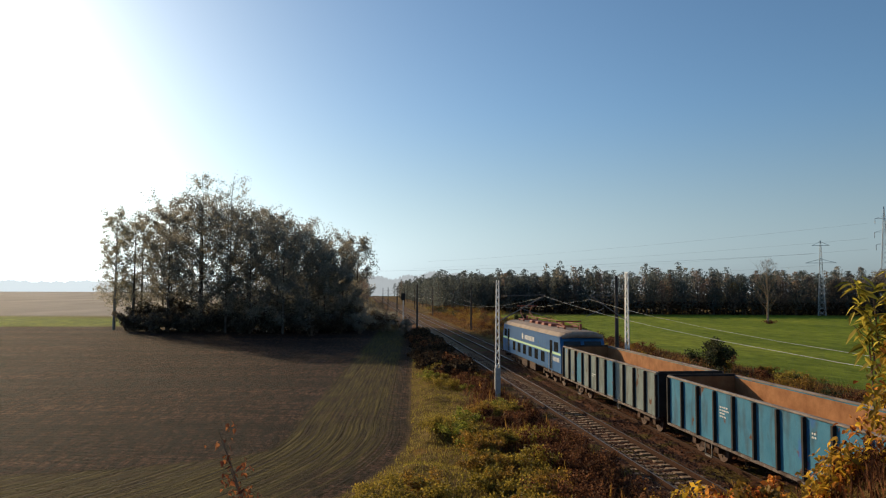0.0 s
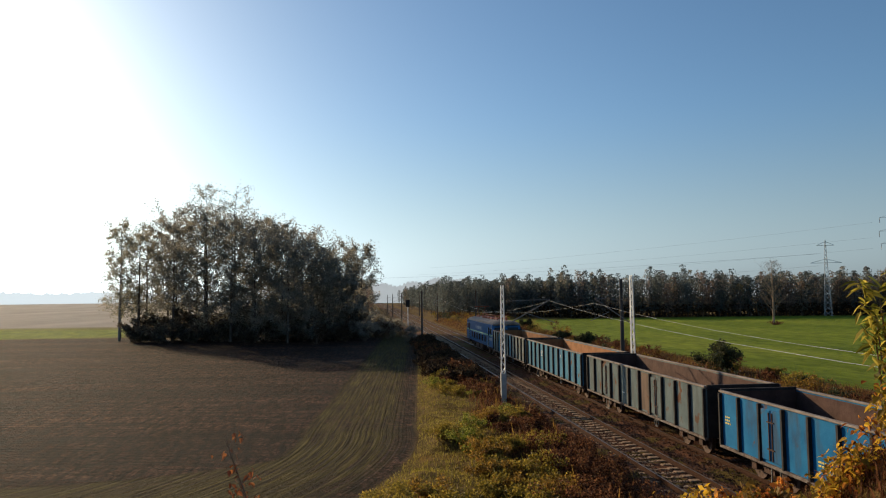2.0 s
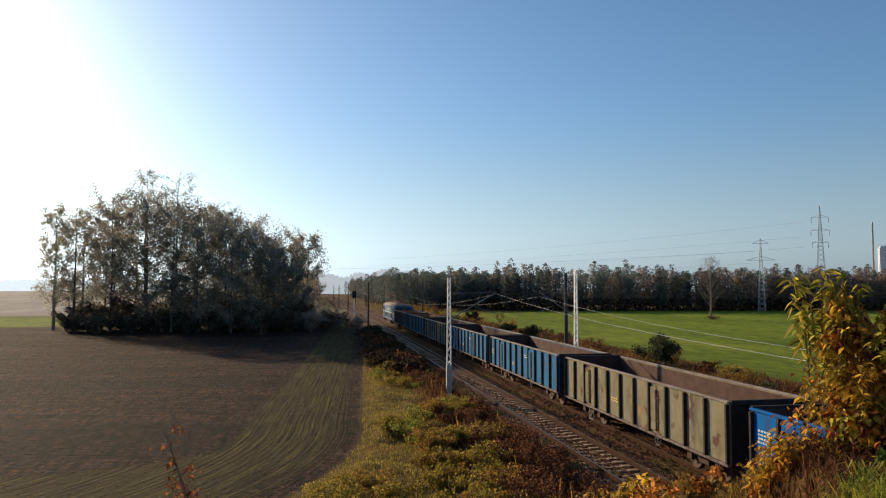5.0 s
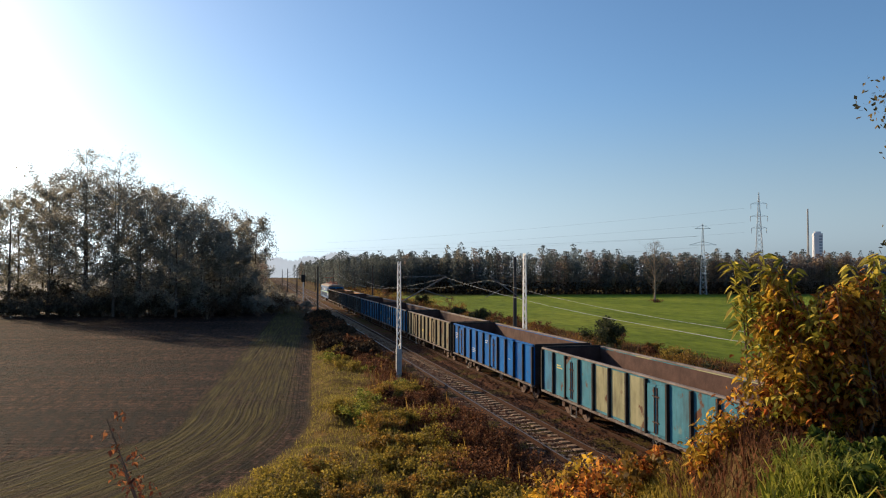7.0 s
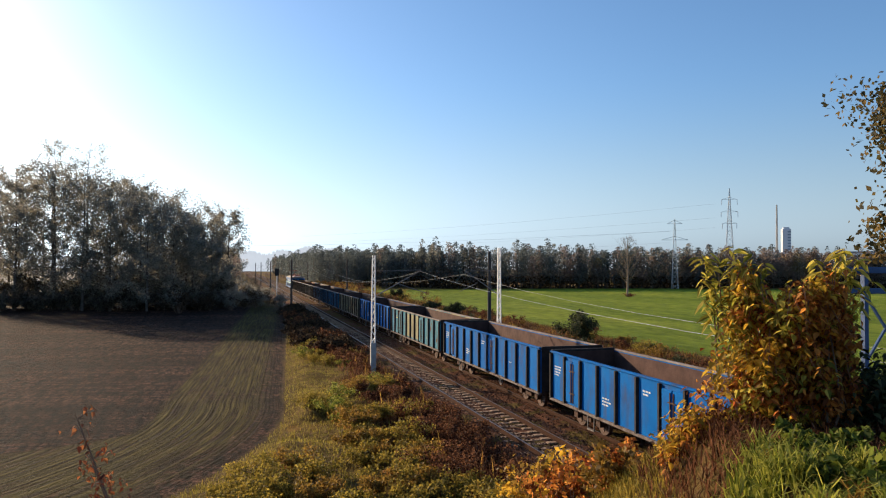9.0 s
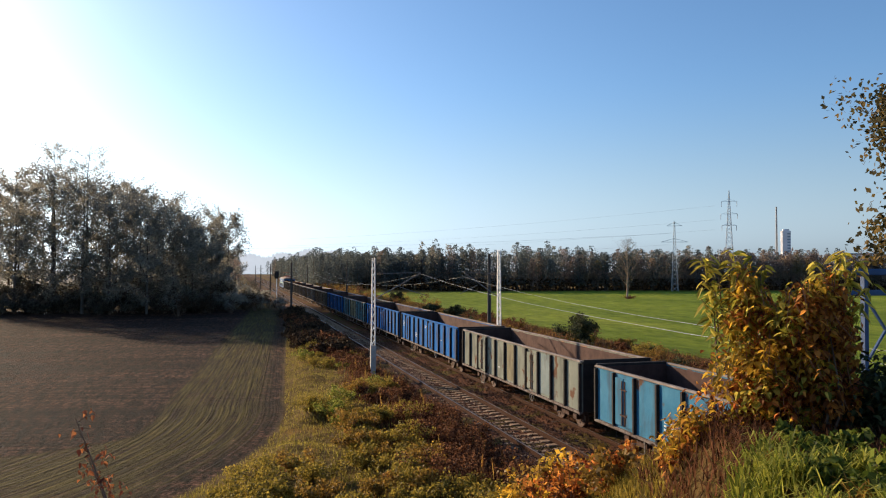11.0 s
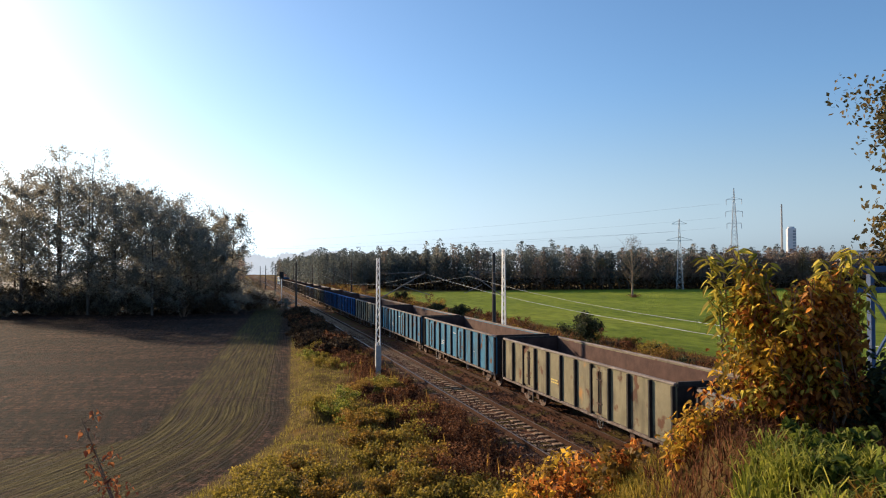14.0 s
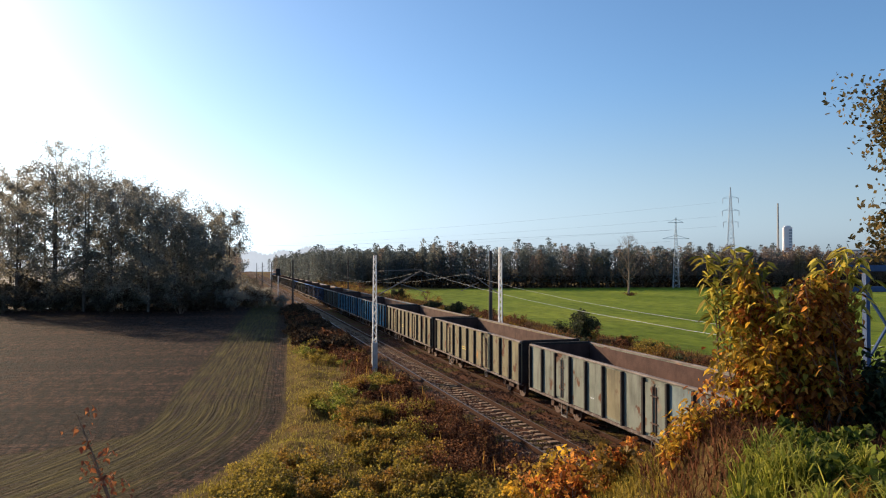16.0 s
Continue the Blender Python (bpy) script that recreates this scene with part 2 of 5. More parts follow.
def disc(bm, c, r, w, n=16, slot=0, axis="x"):
    """A thick disc whose axle lies along the axis."""
    d = Vector((w / 2, 0, 0)) if axis == "x" else Vector((0, w / 2, 0)) if axis == "y" else Vector((0, 0, w / 2))
    tube(bm, [Vector(c) - d, Vector(c) + d], r, n, slot)


# ---- ground ----
X_NEAR, X_FAR = 10.85, 14.22      # track centres


def smooth(a, b, x):
    t = np.clip((x - a) / (b - a), 0, 1)
    return t * t * (3 - 2 * t)


def edge_distance(x, y):
    """Metres into the ploughed field from its edge; negative on the bank."""
    return np.where(y >= 36, 2.5 + (y - 36) * 0.07 - x, 26.5 - np.hypot(x + 24, y - 36))


def wobble(x, y, s):
    return (np.sin(x * 1.3 / s + 2 * np.sin(y * 0.7 / s)) + np.sin(y * 1.1 / s + 1.7 * np.sin(x * 0.9 / s + 1)) + np.sin((x + y) * 2.3 / s)) / 3


def height(x, y):
    x, y = np.asarray(x, float), np.asarray(y, float)
    z = -0.35 + 0.05 * wobble(x, y, 6)
    d = edge_distance(x, y)
    bank = smooth(0.0, 1.2, -d) * smooth(9.2, 7.0, x) * smooth(150, 120, y)
    z = z + bank * (0.30 + 0.18 * wobble(x, y, 1.4) + 0.08 * wobble(x + 7, y, 0.45))
    right = smooth(17.0, 20.0, x) * smooth(38, 31, x) * smooth(260, 200, y)
    z = z + right * (0.35 + 0.12 * wobble(x, y, 1.7))
    z = np.where((x > 8.6) & (x < 16.8), np.minimum(z, -0.40), z)
    # road embankment on which the camera stands
    crest = 1.0 + 5.8 * smooth(2.6, 5.2, x)
    slope = np.clip((y - crest) / 1.55, 0, None)
    lean = np.clip((x - 8.9) * 5, 0, None)
    top = 4.66 + 0.05 * wobble(x, y, 0.6)
    emb = top - slope - lean
    return np.maximum(z, emb)


def axis(lo, hi, step, reach, grow=1.12):
    mid = list(np.arange(lo, hi + step / 2, step))
    a, s = mid[-1], step
    up = []
    while a < reach:
        s *= grow
        a += s
        up.append(a)
    a, s = mid[0], step
    dn = []
    while a > -reach:
        s *= grow
        a -= s
        dn.append(a)
    return np.array(dn[::-1] + mid + up)


def ground_material():
    m = bpy.data.materials.new("soil grass and crop")
    m.use_nodes = True
    n, l = m.node_tree.nodes, m.node_tree.links
    b = n["Principled BSDF"]
    b.inputs["Roughness"].default_value = 0.95
    b.inputs["Specular IOR Level"].default_value = 0.1
    tc = n.new("ShaderNodeTexCoord")

    def attr(name):
        a = n.new("ShaderNodeAttribute")
        a.attribute_name = name
        return a.outputs["Fac"]

    def noise_tex(scale, detail=5, stretch=None):
        t = n.new("ShaderNodeTexNoise")
        t.inputs["Scale"].default_value, t.inputs["Detail"].default_value, t.inputs["Roughness"].default_value = scale, detail, 0.65
        if stretch:
            mp = n.new("ShaderNodeMapping")
            mp.inputs["Scale"].default_value = stretch
            l.new(tc.outputs["Object"], mp.inputs[0]); l.new(mp.outputs[0], t.inputs["Vector"])
        else:
            l.new(tc.outputs["Object"], t.inputs["Vector"])
        return t.outputs["Fac"]

    def ramp(f, stops):
        r = n.new("ShaderNodeValToRGB")
        e = r.color_ramp.elements
        e[0].position, e[0].color = stops[0][0], (*stops[0][1], 1)
        e[1].position, e[1].color = stops[-1][0], (*stops[-1][1], 1)
        for p, c in stops[1:-1]:
            e.new(p).color = (*c, 1)
        l.new(f, r.inputs[0])
        return r.outputs[0]

    def mix(f, a, c):
        x = n.new("ShaderNodeMix")
        x.data_type = "RGBA"
        l.new(f, x.inputs[0]); l.new(a, x.inputs[6]); l.new(c, x.inputs[7])
        return x.outputs[2]

    def math_node(op, a, c):
        x = n.new("ShaderNodeMath")
        x.operation = op
        for i, v in ((0, a), (1, c)):
            if isinstance(v, (int, float)):
                x.inputs[i].default_value = v
            else:
                l.new(v, x.inputs[i])
        return x.outputs[0]

    soil = ramp(noise_tex(7.0, 8), [(0.40, (0.0112, 0.0050, 0.0031)), (0.5, (0.0355, 0.0172, 0.0112)), (0.60, (0.080, 0.043, 0.031))])
    drill = n.new("ShaderNodeCombineXYZ")
    l.new(attr("row"), drill.inputs[0]); l.new(attr("along"), drill.inputs[1])

    def row_noise(scale, stretch, detail=5):
        t, mp = n.new("ShaderNodeTexNoise"), n.new("ShaderNodeMapping")
        t.inputs["Scale"].default_value, t.inputs["Detail"].default_value, t.inputs["Roughness"].default_value = scale, detail, 0.65
        mp.inputs["Scale"].default_value = stretch
        l.new(drill.outputs[0], mp.inputs[0]); l.new(mp.outputs[0], t.inputs["Vector"])
        return t.outputs["Fac"]

    sprout = ramp(row_noise(1.0, (7.0, 0.22, 1), 7), [(0.38, (0.022, 0.015, 0.005)), (0.51, (0.062, 0.050, 0.0085)), (0.64, (0.118, 0.094, 0.017))])
    # seed rows follow the edge of the field
    row = attr("row")
    wave = math_node("MULTIPLY", math_node("SUBTRACT", row_noise(1.0, (6.0, 0.02, 1), 2), 0.5), 7.0)
    wide = math_node("MULTIPLY", math_node("SUBTRACT", row_noise(1.0, (1.2, 0.03, 1), 3), 0.5), 2.0)
    lines = math_node("MULTIPLY_ADD", math_node("ADD", wave, math_node("MULTIPLY", wide, 1.1)), 0.26)
    lines.node.inputs[2].default_value = 0.34
    blotch = math_node("MULTIPLY_ADD", noise_tex(0.22, 4), 1.6)
    blotch.node.inputs[2].default_value = -0.30
    head = math_node("MULTIPLY", attr("green"), math_node("ADD", lines, blotch))
    head.node.use_clamp = True
    furrow = math_node("SINE", math_node("MULTIPLY_ADD", attr("furrow"), 2 * math.pi / 0.55), 0.0)
    furrow.node.inputs[0].links[0].from_node.inputs[2].default_value = 0.0
    clod = ramp(noise_tex(0.16, 6, (0.12, 1.0, 1)), [(0.38, (0.55, 0.53, 0.51)), (0.62, (1.35, 1.32, 1.28))])
    mul = n.new("ShaderNodeMix")
    mul.data_type, mul.blend_type = "RGBA", "MULTIPLY"
    mul.inputs[0].default_value = 1
    l.new(soil, mul.inputs[6]); l.new(clod, mul.inputs[7])
    across_field = n.new("ShaderNodeCombineXYZ")
    xyz = n.new("ShaderNodeSeparateXYZ")
    l.new(tc.outputs["Object"], xyz.inputs[0]); l.new(attr("furrow"), across_field.inputs[0]); l.new(xyz.outputs[0], across_field.inputs[1])
    ridge_map, ridge = n.new("ShaderNodeMapping"), n.new("ShaderNodeTexNoise")
    ridge_map.inputs["Scale"].default_value = (2.4, 0.10, 1)
    ridge.inputs["Scale"].default_value, ridge.inputs["Detail"].default_value = 1.0, 4
    l.new(across_field.outputs[0], ridge_map.inputs[0]); l.new(ridge_map.outputs[0], ridge.inputs["Vector"])
    ridges = ramp(ridge.outputs["Fac"], [(0.36, (0.45, 0.44, 0.43)), (0.64, (1.45, 1.42, 1.38))])
    lump = ramp(noise_tex(2.0, 7, (1.7, 0.4, 1)), [(0.42, (0.30, 0.29, 0.28)), (0.58, (1.6, 1.55, 1.48))])
    mul2 = n.new("ShaderNodeMix")
    mul2.data_type, mul2.blend_type = "RGBA", "MULTIPLY"
    mul2.inputs[0].default_value = 1
    l.new(mul.outputs[2], mul2.inputs[6]); l.new(lump, mul2.inputs[7])
    mul3 = n.new("ShaderNodeMix")
    mul3.data_type, mul3.blend_type = "RGBA", "MULTIPLY"
    mul3.inputs[0].default_value = 1
    l.new(mul2.outputs[2], mul3.inputs[6]); l.new(ridges, mul3.inputs[7])
    field = mix(head, mul3.outputs[2], sprout)
    grass = ramp(noise_tex(1.1, 8), [(0.3, (0.0884, 0.054, 0.01656)), (0.48, (0.156, 0.1035, 0.02576)), (0.62, (0.2288, 0.1485, 0.046)), (0.75, (0.2912, 0.18, 0.0736))])
    rusty = ramp(noise_tex(2.0, 8), [(0.3, (0.052, 0.0288, 0.0184)), (0.7, (0.156, 0.081, 0.046))])
    crop = ramp(noise_tex(0.05, 7, (1, 0.35, 1)), [(0.3, (0.135, 0.195, 0.012)), (0.5, (0.20, 0.265, 0.018)), (0.7, (0.28, 0.325, 0.03))])
    tuft = ramp(noise_tex(0.9, 7, (1, 0.4, 1)), [(0.36, (0.72, 0.76, 0.76)), (0.64, (1.36, 1.32, 1.3))])
    crop_mul = n.new("ShaderNodeMix")
    crop_mul.data_type, crop_mul.blend_type = "RGBA", "MULTIPLY"
    crop_mul.inputs[0].default_value = 1
    l.new(crop, crop_mul.inputs[6]); l.new(tuft, crop_mul.inputs[7])
    crop = crop_mul.outputs[2]
    col = mix(attr("field"), grass, field)
    col = mix(attr("rust"), col, rusty)
    # pale tone that paints haze onto the far plain
    straw = ramp(noise_tex(0.05, 6, (1, 0.2, 1)), [(0.35, (0.36, 0.33, 0.28)), (0.65, (0.50, 0.46, 0.40))])
    col = mix(attr("straw"), col, straw)
    col = mix(attr("crop"), col, crop)
    l.new(col, b.inputs["Base Color"])
    bp = n.new("ShaderNodeBump")
    bp.inputs["Strength"].default_value, bp.inputs["Distance"].default_value = 1.0, 0.2
    hgt = math_node("ADD", math_node("ADD", math_node("MULTIPLY", math_node("MULTIPLY", wave, attr("headland")), 0.20), math_node("MULTIPLY", math_node("MULTIPLY", furrow, attr("plain")), 0.22)), math_node("MULTIPLY", noise_tex(5.0, 8), math_node("SUBTRACT", 3.0, math_node("MULTIPLY", attr("headland"), 1.5))))
    l.new(hgt, bp.inputs["Height"]); l.new(bp.outputs[0], b.inputs["Normal"])
    return m


def build_ground():
    xs, ys = axis(-26, 32, 0.3, 3800), axis(-3, 72, 0.3, 3800)
    X, Y = np.meshgrid(xs, ys)
    Z = height(X, Y)
    nx, ny = len(xs), len(ys)
    V = np.stack([X, Y, Z], -1).reshape(-1, 3)
    i = np.arange(ny - 1)[:, None] * nx + np.arange(nx - 1)[None]
    F = np.stack([i, i + 1, i + nx + 1, i + nx], -1).reshape(-1, 4)
    me = bpy.data.meshes.new("ground")
    me.vertices.add(len(V)); me.loops.add(F.size); me.polygons.add(len(F))
    me.vertices.foreach_set("co", V.astype(np.float32).reshape(-1))
    me.loops.foreach_set("vertex_index", F.astype(np.int32).reshape(-1))
    me.polygons.foreach_set("loop_start", np.arange(0, F.size, 4, dtype=np.int32))
    me.polygons.foreach_set("use_smooth", np.ones(len(F), dtype=bool))
    me.update(calc_edges=True)
    D = edge_distance(X, Y) + 0.05 * wobble(X, Y, 2.5)
    low = smooth(0.6, 0.1, Z)
    field = smooth(-0.1, 0.35, D) * low * smooth(125, 121, Y + 0.18 * X)
    # the headland widens where the rows turn
    turn = 27.6 + 0.036 * (X + 13) ** 2
    head = field * (1 - smooth(5.4, 6.0, D) * smooth(-0.3, 0.3, Y - turn))
    far_left = smooth(-30, -50, X) * smooth(126, 128, Y + 0.1 * X) * smooth(172, 164, Y + 0.1 * X)
    # far left plain, paled in colour to imitate haze
    hazy_plain = smooth(-30, -60, X) * smooth(176, 181, Y)
    # green crop on the far side of the line
    near = 31.5 - 0.015 * np.clip(Y - 58, 0, 120) + 0.6 * wobble(X, Y, 3)
    crop = smooth(0, 1.5, X - near) * smooth(200, 192, Y + 0.12 * (X - 60)) * smooth(14, 20, Y)
    crop = np.maximum(crop, far_left)
    rust = smooth(5.6, 7.3, X + 0.8 * wobble(X, Y, 2)) * smooth(17.5, 15.8, X) * low
    rust = np.maximum(rust, 0.55 * smooth(17, 19, X) * smooth(32, 29, X) * (0.5 + wobble(X, Y, 3)))
    along = np.where(Y >= 36, Y, 36 + 26.5 * np.arctan2(Y - 36, X + 24))
    for name, a in (("row", edge_distance(X, Y)), ("along", along), ("furrow", Y + 0.30 * X + 0.004 * X * X + 0.12 * wobble(X, Y, 1.1)), ("headland", head), ("green", head * (0.12 + 0.88 * smooth(0.7, 2.0, D))), ("plain", field - head), ("field", field), ("straw", hazy_plain), ("crop", crop), ("rust", np.clip(rust, 0, 1))):
        at = me.attributes.new(name, "FLOAT", "POINT")
        at.data.foreach_set("value", a.astype(np.float32).reshape(-1))
    me.materials.append(ground_material())
    return tagged(new("ground", me), "ploughed brown field, grassy bank and green winter crop", "ground", kind="structure")


build_ground()


# ---- tracks ----
def profile_rail(x, y0, y1):
    p = [(-0.07, -0.172), (0.07, -0.172), (0.07, -0.155), (0.012, -0.13), (0.012, -0.045), (0.036, -0.035), (0.036, -0.004), (0.026, 0), (-0.026, 0), (-0.036, -0.004), (-0.036, -0.035), (-0.012, -0.045), (-0.012, -0.13), (-0.07, -0.155)]
    bm = bmesh.new()
    ys = [y0 + (y1 - y0) * k / 12 for k in range(13)]
    rings = [[bm.verts.new((x + a, y, z)) for a, z in p] for y in ys]
    for r0, r1 in zip(rings, rings[1:]):
        for k in range(len(p)):
            f = bm.faces.new((r0[k], r0[(k + 1) % len(p)], r1[(k + 1) % len(p)], r1[k]))
            f.material_index = 1 if k in (6, 7, 8) else 0
    return bm


def build_track(x, name_mat, label):
    t = empty("railway_track", pose(x, 0, 0), label, "railway track", "railway tracks")
    for s in (-0.7525, 0.7525):
        part("rail", profile_rail(s, -60, 900), [M_RAIL, M_RAILHEAD], t, "worn steel rail with polished head")
    bm = bmesh.new()
    v = [(-1.28, -0.14), (-1.28, -0.06), (-1.2, 0.0), (-0.35, 0.0), (-0.3, -0.03), (0.3, -0.03), (0.35, 0.0), (1.2, 0.0), (1.28, -0.06), (1.28, -0.14)]
    a, b = ([bm.verts.new((px, q, pz - 0.172)) for px, pz in v] for q in (-0.12, 0.12))
    for k in range(len(v)):
        bm.faces.new((a[k], a[(k + 1) % len(v)], b[(k + 1) % len(v)], b[k]))
    bm.faces.new(a[::-1]); bm.faces.new(b)
    first = part("sleeper", bm, name_mat, t)
    first.location.y = 4.0
    for k in range(1, 150):
        o = new("sleeper", first.data)
        o.parent, o.location = t, (random.uniform(-0.02, 0.02), 4.0 + 0.6 * k, random.uniform(-0.012, 0.008))
        o.rotation_euler.z = random.uniform(-0.008, 0.008)
    # the rest of the sleepers, far along the line
    V, F = [], []
    for k in range(150, 700):
        y, i = 4.0 + 0.6 * k, len(V)
        V += [(sx, y + sy, sz) for sz in (-0.3, -0.185) for sy in (-0.12, 0.12) for sx in (-1.28, 1.28)]
        F += [[i + j for j in q] for q in ((4, 5, 7, 6), (0, 1, 5, 4), (2, 6, 7, 3), (0, 4, 6, 2), (1, 3, 7, 5))]
    shell("distant_sleeper_row", V, F, name_mat, t)["kind"] = "stuff"
    return t


def build_ballast():
    """The shared bed of broken stone with sloping shoulders."""
    prof = [(7.9, -0.62), (8.5, -0.42), (9.35, -0.19), (9.65, -0.155), (9.95, -0.16), (10.15, -0.205), (11.55, -0.205), (11.75, -0.16), (12.05, -0.155), (12.5, -0.22), (12.9, -0.155), (15.6, -0.155), (15.9, -0.25), (16.6, -0.45), (17.2, -0.62)]
    ys = list(np.arange(-20, 110, 0.5)) + list(np.arange(110, 900, 10.0))
    xs = np.linspace(7.9, 17.2, 75)
    px, pz = zip(*prof)
    X, Y = np.meshgrid(xs, np.array(ys))
    Z = np.interp(X, px, pz) + 0.02 * wobble(X, Y, 0.21) - 0.01
    n = len(xs)
    i = np.arange(len(ys) - 1)[:, None] * n + np.arange(n - 1)[None]
    ob = shell("ballast", np.stack([X, Y, Z], -1).reshape(-1, 3), np.stack([i, i + 1, i + n + 1, i + n], -1).reshape(-1, 4), M_BALLAST)
    tagged(ob, "brown rust-stained railway ballast bed with mossy patches", "ballast", kind="structure")
    rng = np.random.default_rng(5)
    k = 30000
    y = 14 + 60 * rng.random(k) ** 1.6
    x = np.where(rng.random(k) < 0.6, rng.uniform(8.2, 12.6, k), rng.uniform(12.4, 16.4, k))
    z = np.interp(x, px, pz)
    r = rng.uniform(0.02, 0.055, k)
    oct_v = np.array([(1, 0, 0), (0, 1, 0), (-1, 0, 0), (0, -1, 0), (0, 0, 0.8), (0, 0, -0.8)])
    tri = np.array([(0, 1, 4), (1, 2, 4), (2, 3, 4), (3, 0, 4)])
    jit = 1 + 0.35 * rng.standard_normal((k, 6, 3))
    P = np.stack([x, y, z], -1)[:, None] + oct_v[None] * jit * r[:, None, None]
    V = P.reshape(-1, 3)
    F = (tri[None] + 6 * np.arange(k)[:, None, None]).reshape(-1, 3)
    tagged(shell("ballast_stones", V, F, M_STONE), "loose grey-brown ballast stones between the sleepers", "stones", kind="stuff")


build_ballast()
build_track(X_NEAR, M_SLEEPER, "empty track of steel rails on pale concrete sleepers")
build_track(X_FAR, M_TIE, "track of steel rails on dark sleepers under the train")


# ---- overhead line ----
def lattice_mast(x, y, top, side, label):
    """Galvanised lattice mast on a concrete foot, with a cantilever towards the track on its side."""
    e = empty("catenary_mast", pose(x, y, 0), label, "mast", "overhead line masts")
    bm = bmesh.new()
    box(bm, -0.16, 0.16, -0.16, 0.16, -0.7, 1.75, bevel=0.025)
    part("concrete_foot", bm, M_CONCRETE, e, "pale concrete foot")
    bm = bmesh.new()
    w0, w1 = 0.115, 0.07
    for sx in (-1, 1):
        for sy in (-1, 1):
            bar(bm, (sx * w0, sy * w0 * 0.7, 1.6), (sx * w1, sy * w1 * 0.7, top), 0.05)
    steps = 13
    for k in range(steps):
        a, b = k / steps, (k + 1) / steps
        wa, wb = w0 + (w1 - w0) * a, w0 + (w1 - w0) * b
        za, zb = 1.7 + (top - 1.7) * a, 1.7 + (top - 1.7) * b
        s = 1 if k % 2 else -1
        for sy in (-0.7, 0.7):
            bar(bm, (s * wa, sy * wa, za), (-s * wb, sy * wb, zb), 0.028)
        for sx in (-1, 1):
            bar(bm, (sx * wa, s * wa * 0.7, za), (sx * wb, -s * wb * 0.7, zb), 0.028)
    part("lattice", bm, M_GALV, e, "white galvanised lattice")
    cantilever(e, side, 2.9 if side > 0 else 2.4)
    return e


def cantilever(e, side, reach=2.9):
    bm = bmesh.new()
    tube(bm, [(side * 0.15, 0, 4.55), (side * reach, 0, 6.05)], 0.036, 6)
    tube(bm, [(side * 0.12, 0, 6.0), (side * reach, 0, 6.1)], 0.022, 6)
    tube(bm, [(side * 1.5, 0, 5.25), (side * (reach + 0.3), 0, 4.7)], 0.022, 6)
    part("cantilever", bm, M_GRIMSTEEL, e, "thin steel cantilever arm")
    bm = bmesh.new()
    for k in range(4):
        disc(bm, (side * (0.28 + 0.09 * k), 0, 6.0 + 0.004 * k), 0.07, 0.04, 8)
    part("insulator", bm, M_POLE, e, "brown porcelain insulator")


def concrete_pole(x, y, top, side, mat, label, arm=True):
    e = empty("catenary_mast", pose(x, y, 0), label, "mast", "overhead line masts")
    bm = bmesh.new()
    tube(bm, [(0, 0, -0.6), (0, 0, top)], [0.17, 0.11], 10)
    part("pole", bm, mat, e)
    if arm:
        cantilever(e, side)
    return e


lattice_mast(7.95, 42.0, 6.95, 1, "white lattice overhead line mast on a concrete foot")
lattice_mast(16.66, 43.9, 7.55, -1, "white lattice overhead line mast behind the train")
concrete_pole(18.2, 50.0, 7.45, -1, M_POLE, "dark slender pole beside the white lattice mast", arm=False)
for yy in (107.0, 172.0, 236.0, 300.0):
    concrete_pole(8.0, yy, 7.2, 1, M_POLE, "dark overhead line mast beside the track")
for yy in (117.0, 183.0, 248.0, 312.0):
    concrete_pole(17.7, yy, 7.2, -1, M_POLE, "dark overhead line mast beside the track")


def wire(x, ys, z, r, sag, label):
    pts = []
    for a, b in zip(ys, ys[1:]):
        for k in range(12):
            t = k / 12
            pts.append((x, a + (b - a) * t, z - sag * 4 * t * (1 - t)))
    pts.append((x, ys[-1], z))
    bm = bmesh.new()
    tube(bm, pts, r, 5)
    return tagged(link("overhead_wire", bm, M_WIRE), label, "wire", "overhead wires")


left_masts, right_masts = (-22.0, 42.0, 107.0, 172.0, 236.0, 300.0), (-18.0, 43.9, 117.0, 183.0, 248.0, 312.0)
wire(X_NEAR, left_masts, 6.0, 0.0055, 1.3, "thin sagging messenger wire over the empty track")
wire(X_FAR, right_masts, 5.8, 0.0055, 1.3, "thin sagging messenger wire over the train")


def signal_post(x, y):
    e = empty("railway_signal", pose(x, y, 0), "black railway signal head on a pale post", "signal")
    bm = bmesh.new(); tube(bm, [(0, 0, -0.5), (0, 0, 4.6)], 0.08, 8); part("post", bm, M_GALV, e)
    bm = bmesh.new(); box(bm, -0.4, 0.4, -0.1, 0.1, 4.3, 5.7, bevel=0.08); part("signal_head", bm, M_DARK, e, "black signal head")
    bm = bmesh.new()
    for z in (4.6, 5.0, 5.4):
        tube(bm, [(0, -0.1, z), (0, -0.32, z)], 0.13, 10)
    part("hood", bm, M_DARK, e)


signal_post(7.6, 138.0)


# ---- the train ----
PITCH, SPEED, LEAD = 15.74, 13.826, 44.6      # metres per wagon, metres a second, front of the first wagon at the start
SIDE, TOP, FLOOR = 1.45, 2.83, 0.87           # half width, top edge and lower edge of the wagon sides
movers = []


